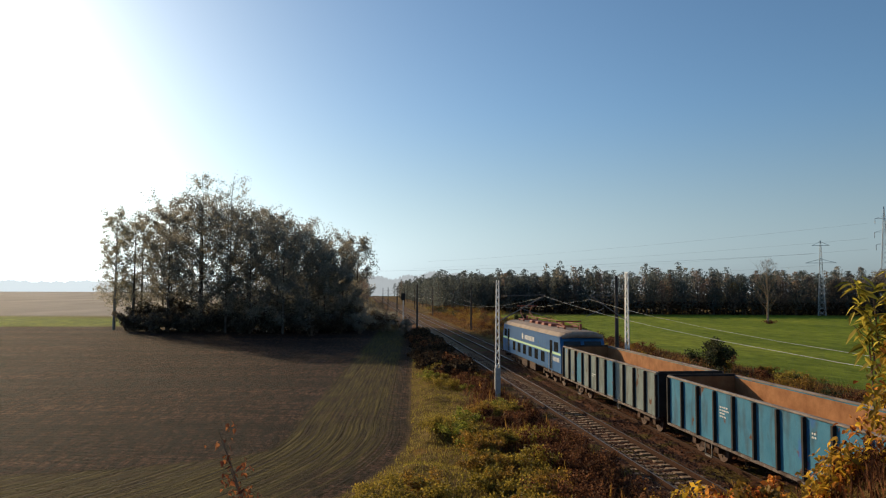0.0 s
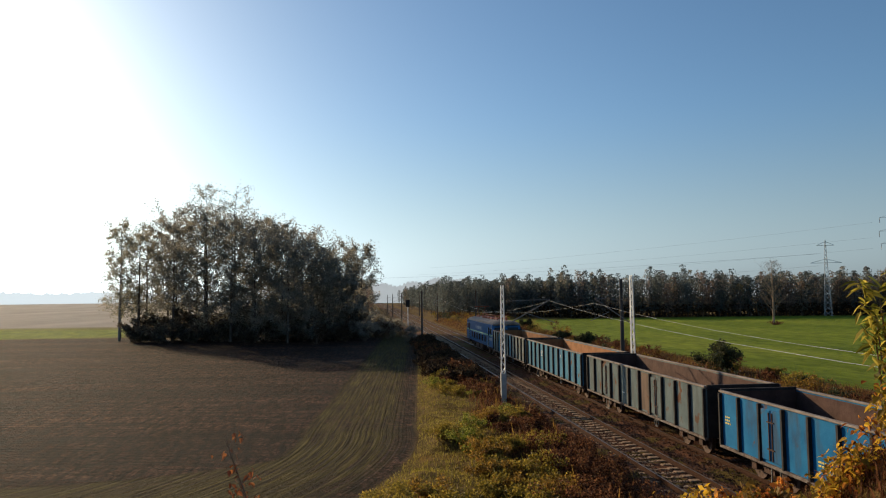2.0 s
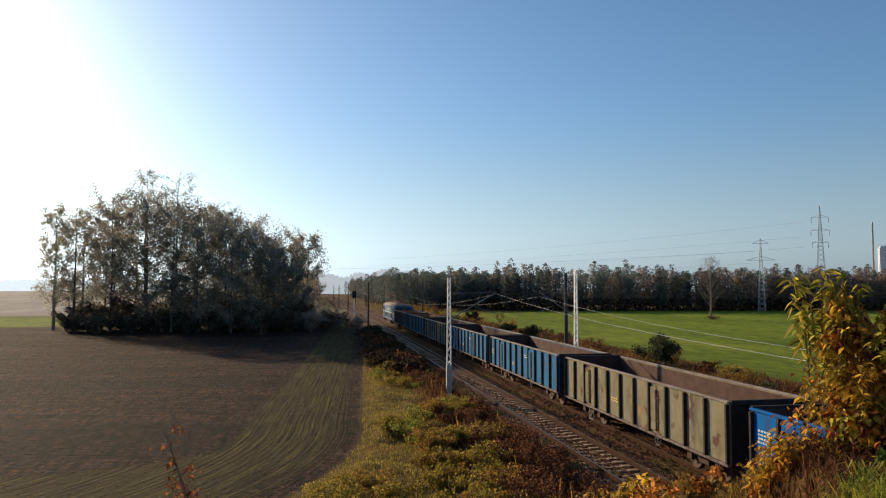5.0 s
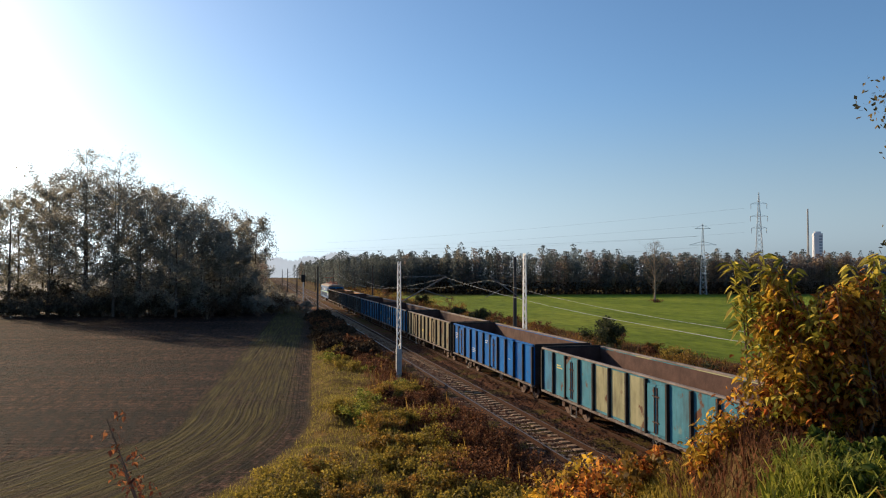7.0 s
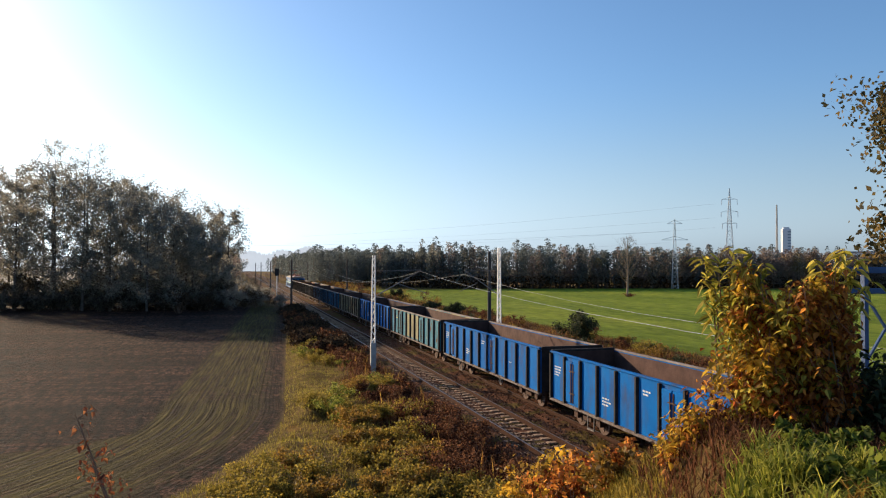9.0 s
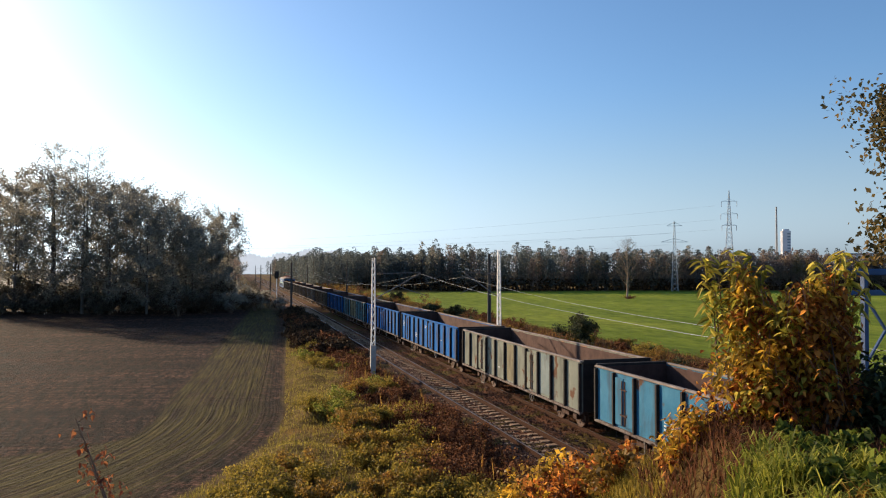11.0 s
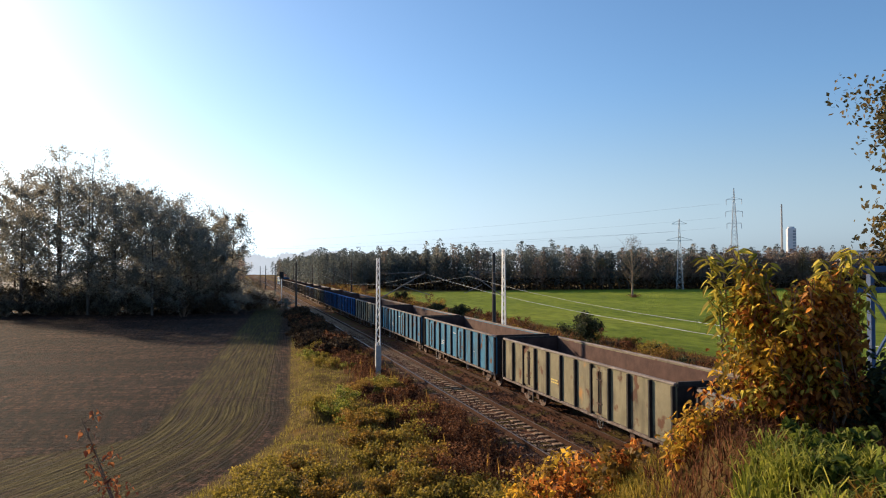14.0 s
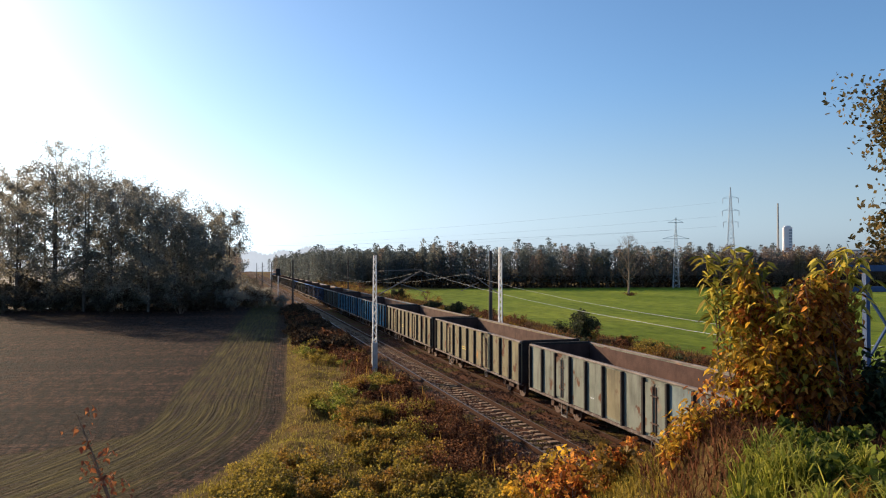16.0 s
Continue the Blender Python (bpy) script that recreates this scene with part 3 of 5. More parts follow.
def paint(name, a, b, rust=0.62, other=None, oscale=0.5, oth=0.55):
    m = material(name, [(0.3, a), (0.7, b)], 1.3, 0.6, 0.0, bump=0.15, spots=((0.12, 0.06, 0.035), 1.6, rust))
    m.node_tree.nodes["Principled BSDF"].inputs["Specular IOR Level"].default_value = 0.06
    # rusty dirt running down the sheets, different on every sheet
    n, l = m.node_tree.nodes, m.node_tree.links
    bsdf = n["Principled BSDF"]
    tc, oi, va, mp, t, r, x = (n.new("ShaderNode" + k) for k in ("TexCoord", "ObjectInfo", "VectorMath", "Mapping", "TexNoise", "MapRange", "Mix"))
    va.operation = "MULTIPLY_ADD"
    va.inputs[1].default_value = (1, 1, 1)
    sc = n.new("ShaderNodeVectorMath")
    sc.operation = "SCALE"
    sc.inputs[0].default_value = (0, 37, 11)
    l.new(oi.outputs["Random"], sc.inputs["Scale"]); l.new(sc.outputs[0], va.inputs[2])
    l.new(tc.outputs["Object"], va.inputs[0]); l.new(va.outputs[0], mp.inputs[0]); l.new(mp.outputs[0], t.inputs["Vector"])
    mp.inputs["Scale"].default_value = (1, 2.6, 0.7)
    t.inputs["Scale"].default_value, t.inputs["Detail"].default_value = 1.0, 7
    l.new(t.outputs["Fac"], r.inputs[0])
    r.inputs[1].default_value, r.inputs[2].default_value, r.inputs[4].default_value = 0.48, 0.72, 0.6
    x.data_type = "RGBA"
    l.new(r.outputs[0], x.inputs[0]); l.new(bsdf.inputs["Base Color"].links[0].from_socket, x.inputs[6])
    x.inputs[7].default_value = (0.052, 0.044, 0.040, 1)
    l.new(x.outputs[2], bsdf.inputs["Base Color"])
    if other:
        n, l = m.node_tree.nodes, m.node_tree.links
        bsdf = n["Principled BSDF"]
        src = bsdf.inputs["Base Color"].links[0].from_socket
        tc, t, r, x = n.new("ShaderNodeTexCoord"), n.new("ShaderNodeTexNoise"), n.new("ShaderNodeMapRange"), n.new("ShaderNodeMix")
        l.new(tc.outputs["Object"], t.inputs["Vector"])
        t.inputs["Scale"].default_value, t.inputs["Detail"].default_value = oscale, 6
        l.new(t.outputs["Fac"], r.inputs[0])
        r.inputs[1].default_value, r.inputs[2].default_value = oth, oth + 0.05
        x.data_type = "RGBA"
        l.new(r.outputs[0], x.inputs[0]); l.new(src, x.inputs[6])
        x.inputs[7].default_value = (*other, 1)
        l.new(x.outputs[2], bsdf.inputs["Base Color"])
    return m


P_TEAL = paint("worn teal wagon paint", (0.045, 0.16, 0.255), (0.08, 0.225, 0.335), 0.64, (0.05, 0.14, 0.42), 0.45, 0.60)
P_PALE = paint("pale grey-green wagon paint", (0.145, 0.19, 0.195), (0.225, 0.265, 0.255), 0.64, (0.08, 0.20, 0.48), 0.5, 0.60)
P_GREY = paint("grey-green wagon paint", (0.155, 0.175, 0.145), (0.23, 0.245, 0.205), 0.60, (0.33, 0.19, 0.12), 0.4, 0.62)
P_SLATE = paint("slate grey-green wagon paint", (0.085, 0.12, 0.13), (0.14, 0.175, 0.18), 0.61, (0.15, 0.11, 0.085), 0.4, 0.63)
P_BLUE = paint("blue wagon paint", (0.012, 0.115, 0.27), (0.026, 0.165, 0.345), 0.67)
P_BRIGHT = paint("bright blue wagon paint", (0.002, 0.092, 0.34), (0.004, 0.13, 0.43), 0.71)
P_SKY = paint("light blue wagon paint", (0.035, 0.145, 0.25), (0.07, 0.205, 0.325), 0.63)
P_OLIVE = paint("olive-grey wagon paint", (0.165, 0.15, 0.092), (0.25, 0.225, 0.145), 0.60, (0.36, 0.20, 0.07), 0.5, 0.64)
P_PATCH = paint("patched teal and cream wagon paint", (0.045, 0.165, 0.225), (0.085, 0.225, 0.29), 0.63, (0.34, 0.34, 0.19), 0.32, 0.60)
P_CREAM = paint("faded cream paint", (0.22, 0.215, 0.12), (0.33, 0.315, 0.19), 0.60)
P_BRICK = paint("brown primer paint", (0.12, 0.085, 0.066), (0.18, 0.13, 0.10), 0.62)
P_RUSTIN = material("rusty orange inside", [(0.3, (0.20, 0.085, 0.03)), (0.7, (0.36, 0.17, 0.07))], 1.5, 0.9, bump=0.3)
P_DARKIN = material("dark rusty inside", [(0.3, (0.045, 0.023, 0.018)), (0.7, (0.095, 0.052, 0.042))], 1.5, 0.9, bump=0.3)
P_WHITE = material("white stencil paint", [(0.35, (0.30, 0.34, 0.36)), (0.65, (0.66, 0.68, 0.68))], 14, 0.7)
P_YELLOW = material("yellow stencil paint", [(0.3, (0.55, 0.42, 0.08)), (0.7, (0.7, 0.55, 0.12))], 9, 0.7)


# near-black that paints the shaded faces of posts and end walls
M_POST = material("post and end wall shade paint", [(0.3, (0.014, 0.013, 0.014)), (0.7, (0.042, 0.034, 0.030))], 3, 0.85, bump=0.2)
M_SILL = material("rusty grey sill paint", [(0.35, (0.05, 0.032, 0.024)), (0.5, (0.13, 0.10, 0.085)), (0.65, (0.20, 0.18, 0.16))], 2.5, 0.85, bump=0.3)
M_CAP = material("grimy capping steel", [(0.3, (0.12, 0.095, 0.078)), (0.7, (0.30, 0.255, 0.22))], 1.2, 0.8, bump=0.2)
M_GRIMY = material("grimy pale paint", [(0.3, (0.10, 0.09, 0.08)), (0.7, (0.22, 0.20, 0.18))], 6, 0.8)


def bogie(parent, y, gauge=0.7525, wheel=0.46, base=0.9, axles=2):
    b = empty("bogie", pose(0, y, 0))
    b.parent = parent
    bm = bmesh.new()
    reach = base * (axles - 1)
    for s in (-1, 1):
        box(bm, s * 0.95 - 0.06, s * 0.95 + 0.06, -reach - 0.35, reach + 0.35, 0.52, 0.68)
        for k in range(axles):
            yy = -reach + 2 * base * k
            box(bm, s * 0.98 - 0.09, s * 0.98 + 0.09, yy - 0.15, yy + 0.15, 0.33, 0.6)
        if axles == 2:
            box(bm, s * 0.97 - 0.08, s * 0.97 + 0.08, -0.32, 0.32, 0.36, 0.52)
            for q in (-0.2, 0.0, 0.2):
                tube(bm, [(s * 1.0, q, 0.5), (s * 1.0, q, 0.76)], 0.075, 8)
    box(bm, -0.95, 0.95, -0.22, 0.22, 0.5, 0.78)
    me_ob = part("bogie_frame", bm, M_UNDER, b)
    for k in range(axles):
        bm = bmesh.new()
        tube(bm, [(-1.02, 0, 0), (1.02, 0, 0)], 0.075, 8)
        for s in (-1, 1):
            disc(bm, (s * (gauge + 0.02), 0, 0), wheel, 0.11, 20)
            disc(bm, (s * (gauge - 0.05), 0, 0), wheel + 0.03, 0.025, 20)
            for a in range(5):
                c, d = math.cos(a * 1.257) * 0.26, math.sin(a * 1.257) * 0.26
                disc(bm, (s * (gauge + 0.085), c, d), 0.07, 0.02, 6)
        w = part("wheelset", bm, M_WHEEL, b)
        w.location = (0, -reach + 2 * base * k, wheel)
    return b


def wagon_master(body_mat, in_mat, label, doors, marks, panels=(), name="open_goods_wagon"):
    """Open high-sided bogie wagon, origin on the rail under the front corner; the body runs to -y."""
    e = empty(name, pose(0, 0, 0), label, "goods wagon", "wagons of the train")
    n = PITCH - 1.15                      # body length
    t = 0.06
    # floor and underframe
    bm = bmesh.new()
    box(bm, -SIDE + 0.05, SIDE - 0.05, -n + 0.05, -0.05, FLOOR + 0.02, FLOOR + 0.14)
    part("floor", bm, in_mat, e)
    bm = bmesh.new()
    for s in (-1, 1):
        box(bm, s * 1.30 - 0.05, s * 1.30 + 0.05, -n, 0, FLOOR - 0.14, FLOOR + 0.015)
        for k in range(6):
            bar(bm, (s * 1.25, -3.4 - k * (n - 6.8) / 5, FLOOR - 0.1), (s * 0.5, -3.4 - k * (n - 6.8) / 5, FLOOR - 0.42), 0.06)
    box(bm, -0.2, 0.2, -n, 0, FLOOR - 0.3, FLOOR + 0.01)
    box(bm, -0.7, 0.4, -n / 2 - 0.9, -n / 2 + 0.5, FLOOR - 0.5, FLOOR - 0.1, bevel=0.04)
    tube(bm, [(0.6, -n / 2 - 2.4, FLOOR - 0.3), (0.6, -n / 2 - 1.2, FLOOR - 0.3)], 0.2, 12)
    part("underframe", bm, M_UNDER, e)
    # sides: sheet, posts and a capping rail; doors stand between posts
    bays = 11
    step = n / bays
    for s in (-1, 1):
        side = empty("side_wall", pose(0, 0, 0))
        side.parent = e
        bm = bmesh.new()
        box(bm, s * SIDE - t / 2, s * SIDE + t / 2, -n, 0, FLOOR, TOP - 0.06)
        part("side_sheet", bm, [body_mat], side)
        bm = bmesh.new()
        a, b = sorted((s * (SIDE - 0.055), s * (SIDE + 0.10)))
        box(bm, a, b, -n - 0.02, 0.02, TOP - 0.07, TOP, bevel=0.015)
        part("capping_rail", bm, body_mat if s < 0 and body_mat is P_BRIGHT else M_CAP, side, "worn capping rail")
        bm = bmesh.new()
        a, b = sorted((s * (SIDE - 0.03), s * (SIDE + 0.12)))
        box(bm, a, b, -n, 0, FLOOR - 0.07, FLOOR + 0.03, bevel=0.01)
        part("sill", bm, M_SILL, side, "rusty lower sill")
        for k in range(bays + 1):
            y = -k * step
            y = min(max(y, -n + 0.06), -0.06)
            bm = bmesh.new()
            o = s * (SIDE + 0.03)
            v = [bm.verts.new((o + s * a, y + q, z)) for z, a2 in ((FLOOR + 0.02, 0.11), (TOP - 0.1, 0.11)) for a, q in ((0, -0.055), (a2, -0.045), (a2, 0.045), (0, 0.055))]
            for q in ((0, 1, 5, 4), (1, 2, 6, 5), (2, 3, 7, 6), (0, 3, 2, 1), (4, 5, 6, 7)):
                bm.faces.new([v[i] for i in (q if s > 0 else q[::-1])])
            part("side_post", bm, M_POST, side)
        for k in doors:
            y0, y1 = -(k + 1) * step + 0.1, -k * step - 0.1
            ym = (y0 + y1) / 2
            d = empty("side_door", pose(0, 0, 0))
            d.parent = e
            for a, b in ((y0, ym - 0.02), (ym + 0.02, y1)):
                bm = bmesh.new()
                o0, o1 = sorted((s * (SIDE + 0.03), s * (SIDE + 0.09)))
                box(bm, o0, o1, a, b, FLOOR + 0.12, TOP - 0.22, bevel=0.02)
                part("door_leaf", bm, body_mat, d)
            bm = bmesh.new()
            for q in (-0.09, 0.09):
                bar(bm, (s * (SIDE + 0.1), ym + q, FLOOR + 0.15), (s * (SIDE + 0.1), ym + q, TOP - 0.3), 0.035)
            for z in (FLOOR + 0.5, TOP - 0.6):
                bar(bm, (s * (SIDE + 0.1), ym - 0.2, z), (s * (SIDE + 0.1), ym + 0.2, z), 0.04)
            part("locking_bar", bm, M_UNDER, d)
    # repainted panels on the near side
    for bay, mat in panels:
        bm = bmesh.new()
        box(bm, -SIDE - 0.036, -SIDE - 0.031, -(bay + 1) * step + 0.09, -bay * step - 0.09, FLOOR + 0.12, TOP - 0.14)
        part("repainted_panel", bm, mat, e, "panel repainted in another colour")
    # inner lining, a hair inside the sheets
    bm = bmesh.new()
    for s in (-1, 1):
        a, b = sorted((s * (SIDE - t / 2 - 0.004), s * (SIDE - t / 2 - 0.02)))
        box(bm, a, b, -n + 0.05, -0.05, FLOOR + 0.1, TOP - 0.11)
    part("lining", bm, in_mat, e)
    for y0, y1, out in ((-0.06, 0, 1), (-n, -n + 0.06, -1)):
        bm = bmesh.new()
        box(bm, -SIDE + 0.03, SIDE - 0.03, y0, y1, FLOOR, TOP + 0.02, 0)
        yo = y1 if out > 0 else y0
        for x in (-0.75, 0, 0.75):
            a, b = sorted((yo, yo + out * 0.08))
            box(bm, x - 0.06, x + 0.06, a, b, FLOOR, TOP - 0.1)
        a, b = sorted((yo - out * 0.02, yo + out * 0.09))
        box(bm, -SIDE, SIDE, a, b, TOP - 0.12, TOP + 0.04)
        part("end_wall", bm, M_POST, e, "end wall painted dark to carry its shade")
        bm = bmesh.new()
        a, b = sorted((y0 if out > 0 else y1, (y0 if out > 0 else y1) - out * 0.02))
        box(bm, -SIDE + 0.06, SIDE - 0.06, a, b, FLOOR + 0.1, TOP - 0.05)
        part("end_lining", bm, in_mat, e)
        for x in (-0.875, 0.875):
            bm = bmesh.new()
            tube(bm, [(x, yo, 1.02), (x, yo + out * 0.42, 1.02)], 0.09, 8)
            disc(bm, (x, yo + out * 0.45, 1.02), 0.22, 0.05, 14, axis="y")
            part("buffer", bm, M_UNDER, e)
        bm = bmesh.new()
        bar(bm, (0, yo, 0.98), (0, yo + out * 0.42, 0.9), 0.1)
        part("coupling", bm, M_UNDER, e)
    # ladder, step and hand wheel on the sides
    for s in (-1, 1):
        bm = bmesh.new()
        o = s * (SIDE + 0.1)
        for q in (-3.3, -3.8):
            bar(bm, (o, q, FLOOR - 0.55), (o, q, FLOOR), 0.035)
        bar(bm, (o, -3.3, FLOOR - 0.55), (o, -3.8, FLOOR - 0.55), 0.05)
        part("step", bm, M_GRIMY, e, "pale grimy footstep")
        bm = bmesh.new()
        yw = -n + 4.6
        tube(bm, [(o, yw + 0.22 * math.cos(2 * math.pi * k / 16), FLOOR - 0.15 + 0.22 * math.sin(2 * math.pi * k / 16)) for k in range(17)], 0.02, 5)
        for a in (0.5, 2.6, 4.7):
            bar(bm, (o, -n + 4.6, FLOOR - 0.15), (o, -n + 4.6 + 0.22 * math.cos(a), FLOOR - 0.15 + 0.22 * math.sin(a)), 0.025)
        part("hand_wheel", bm, M_GRIMY, e, "pale grimy brake hand wheel")
    # stencilled markings on the near side, as unreadable bars
    rng = random.Random(len(label) + len(marks))
    for bay, z, rows, w, mat in marks:
        bm = bmesh.new()
        y1 = -bay * step - 0.3
        for r in range(rows):
            x0 = 0.0
            for g in range(rng.choice((2, 3, 4))):
                gw = w * rng.uniform(0.07, 0.2)
                if x0 + gw > w:
                    break
                box(bm, -SIDE - 0.036, -SIDE - 0.031, y1 - x0 - gw, y1 - x0, z - 0.11 * r, z - 0.11 * r + 0.055)
                x0 += gw + 0.04
        part("stencil_marking", bm, mat, e, "row of unreadable stencilled characters")
    for y in (-2.3, -n + 2.3):
        bogie(e, y)
    return e


MASTERS = {
    "pale": (P_PALE, P_RUSTIN, "pale grey-green open goods wagon with rusty orange inside", (), ((4, 1.7, 2, 0.9, P_WHITE),), ((6, P_TEAL), (2, P_TEAL))),
    "teal": (P_TEAL, P_RUSTIN, "worn teal open goods wagon with rusty orange inside", (), ((3, 2.2, 4, 0.8, P_WHITE), (7, 2.3, 2, 0.9, P_WHITE))),
    "rusty": (P_SLATE, P_DARKIN, "slate grey-green open goods wagon with a brown-primed panel", (2, 7), ((4, 1.4, 1, 0.7, P_WHITE),), ((6, P_BRICK),)),
    "grey": (P_GREY, P_DARKIN, "grey-green open goods wagon with dark rusty inside", (2, 7), ((4, 1.4, 1, 0.7, P_WHITE),), ((5, P_OLIVE), (8, P_PALE))),
    "blue": (P_BLUE, P_DARKIN, "blue open goods wagon with dark rusty inside", (2, 7), ((0, 1.9, 3, 0.7, P_YELLOW), (4, 1.5, 2, 0.9, P_YELLOW), (6, 2.2, 2, 0.9, P_WHITE))),
    "olive": (P_OLIVE, P_DARKIN, "olive-grey open goods wagon with orange rust patches", (2, 7), ((4, 1.6, 2, 0.9, P_YELLOW),)),
    "patched": (P_PATCH, P_DARKIN, "teal and cream patched open goods wagon", (2, 7), ((1, 2.2, 2, 0.8, P_YELLOW),), ((4, P_CREAM), (5, P_CREAM), (6, P_CREAM), (0, P_SKY))),
    "bright": (P_BRIGHT, P_DARKIN, "freshly painted bright blue open goods wagon", (1, 6), ((0, 2.2, 4, 0.8, P_WHITE), (3, 1.6, 3, 0.9, P_WHITE), (5, 2.3, 2, 0.9, P_WHITE), (8, 1.7, 1, 0.4, P_WHITE))),
    "sky": (P_SKY, P_DARKIN, "light blue open goods wagon with dark rusty inside", (1, 6), ((3, 1.6, 3, 0.9, P_WHITE), (5, 2.3, 1, 0.9, P_WHITE), (8, 1.6, 1, 0.5, P_WHITE))),
}
ORDER = ["pale", "teal", "rusty", "blue", "blue", "olive", "bright", "patched", "bright", "bright", "grey", "sky", "sky", "olive", "olive", "grey", "olive", "blue"]


def build_train():
    made = {}
    for k, key in enumerate(ORDER):
        start = pose(X_FAR, LEAD - PITCH * k, 0)
        if key not in made:
            made[key] = w = wagon_master(*MASTERS[key])
            w.matrix_basis = start
        else:
            w = copy_thing(made[key], start)
        movers.append((w, LEAD - PITCH * k))


build_train()

# locomotive
L_BLUE = material("locomotive blue paint", [(0.3, (0.02, 0.095, 0.26)), (0.7, (0.035, 0.14, 0.33))], 1.2, 0.4, spots=((0.05, 0.07, 0.10), 1.2, 0.62))
L_ROOF = material("dusty locomotive roof", [(0.3, (0.20, 0.16, 0.125)), (0.7, (0.34, 0.28, 0.23))], 2, 0.8, bump=0.2)
L_STRIPE = material("pale green stripe paint", [(0.3, (0.40, 0.62, 0.35)), (0.7, (0.52, 0.72, 0.45))], 6, 0.5)
L_GLASS = material("dark cab glass", [(0.3, (0.015, 0.018, 0.02)), (0.7, (0.03, 0.035, 0.04))], 3, 0.1)
L_RED = material("red oxide pantograph paint", [(0.3, (0.20, 0.055, 0.035)), (0.7, (0.32, 0.10, 0.06))], 6, 0.6)


def build_loco():
    e = empty("electric_locomotive", pose(X_FAR, LEAD + 0.6, 0), "blue electric locomotive with green stripe and raised pantograph", "locomotive")
    n, w, z0, z1 = 19.4, 1.48, 0.95, 3.35
    # body with slanted cab fronts
    bm = bmesh.new()
    prof = [(0.10, z0), (0.0, z0 + 0.3), (0.0, z0 + 1.25), (0.42, z1)]
    ring = [(y, z) for y, z in prof] + [(n - y, z) for y, z in prof[::-1]]
    a = [bm.verts.new((-w, y, z)) for y, z in ring]
    b = [bm.verts.new((w, y, z)) for y, z in ring]
    bm.faces.new(a); bm.faces.new(b[::-1])
    for k in range(len(ring)):
        bm.faces.new((a[k], b[k], b[(k + 1) % len(ring)], a[(k + 1) % len(ring)]))
    bmesh.ops.recalc_face_normals(bm, faces=bm.faces)
    bmesh.ops.bevel(bm, geom=list(bm.edges), offset=0.05, segments=2, affect="EDGES")
    part("body", bm, L_BLUE, e)
    bm = bmesh.new()
    arc = [(-w + 0.02, z1 - 0.03), (-w + 0.22, z1 + 0.22), (-0.7, z1 + 0.36), (0.7, z1 + 0.36), (w - 0.22, z1 + 0.22), (w - 0.02, z1 - 0.03)]
    r = [[bm.verts.new((x * k2, y, z1 + (z - z1) * k2)) for x, z in arc] for y, k2 in ((0.40, 0.9), (0.9, 1), (n - 0.9, 1), (n - 0.40, 0.9))]
    for r0, r1 in zip(r, r[1:]):
        for k in range(len(arc) - 1):
            bm.faces.new((r0[k], r0[k + 1], r1[k + 1], r1[k]))
    bm.faces.new(r[0][::-1]); bm.faces.new(r[-1])
    part("roof", bm, L_ROOF, e, "dusty brown-grey roof")
    for s in (-1, 1):
        bm = bmesh.new()
        o0, o1 = sorted((s * (w + 0.004), s * (w + 0.012)))
        box(bm, o0, o1, 0.15, n - 0.15, z0 + 1.16, z0 + 1.30)
        part("stripe", bm, L_STRIPE, e, "pale green waist stripe")
        for k in range(6):
            y = 4.3 + k * 1.95
            bm = bmesh.new()
            o0, o1 = sorted((s * (w - 0.02), s * (w + 0.02)))
            box(bm, o0, o1, y, y + 1.0, z0 + 0.36, z0 + 1.10, bevel=0.015)
            part("machine_room_window", bm, L_GLASS, e, "dark window in pale frame")
        for y in (0.75, n - 1.75):
            bm = bmesh.new()
            o0, o1 = sorted((s * (w - 0.02), s * (w + 0.02)))
            box(bm, o0, o1, y, y + 1.0, z0 + 1.34, z0 + 2.0, bevel=0.02)
            part("cab_window", bm, L_GLASS, e)
        for y in (2.2, n - 2.9):
            bm = bmesh.new()
            o0, o1 = sorted((s * (w - 0.02), s * (w + 0.015)))
            box(bm, o0, o1, y, y + 0.7, z0 + 0.1, z0 + 2.05, bevel=0.02)
            part("cab_door", bm, L_GLASS, e, "dark recessed cab door")
            for q in (-0.08, 0.78):
                bm = bmesh.new()
                bar(bm, (s * (w + 0.06), y + q, z0 - 0.1), (s * (w + 0.06), y + q, z0 + 1.2), 0.03)
                part("handrail", bm, P_WHITE, e)
        # company mark and number as plain shapes
        bm = bmesh.new()
        o0, o1 = sorted((s * (w + 0.004), s * (w + 0.012)))
        for k in range(7):
            box(bm, o0, o1, 7.4 + k * 0.46, 7.74 + k * 0.46, z0 + 1.55, z0 + 1.9)
        part("company_lettering", bm, P_WHITE, e, "white plain bars of a company name")
        bm = bmesh.new()
        bmesh.ops.create_circle(bm, cap_ends=True, segments=14, radius=0.26, matrix=pose(s * (w + 0.01), 11.3, z0 + 1.75, 0, 90 * s, 0))
        part("company_mark", bm, P_WHITE, e, "white plain company mark")
        bm = bmesh.new()
        for k in range(5):
            box(bm, o0, o1, 0.5 + k * 0.34, 0.74 + k * 0.34, z0 + 0.7, z0 + 0.98)
        part("number_marking", bm, P_WHITE, e)
        bm = bmesh.new()
        box(bm, s * 1.2 - 0.06, s * 1.2 + 0.06, 0.2, n - 0.2, z0 - 0.12, z0 + 0.02)
        for y in (7.4, 10.1):
            a0, a1 = sorted((s * 0.6, s * 1.38))
            box(bm, a0, a1, y, y + 1.9, 0.35, z0 - 0.03, bevel=0.04)
        part("side_sill", bm, M_UNDER, e)
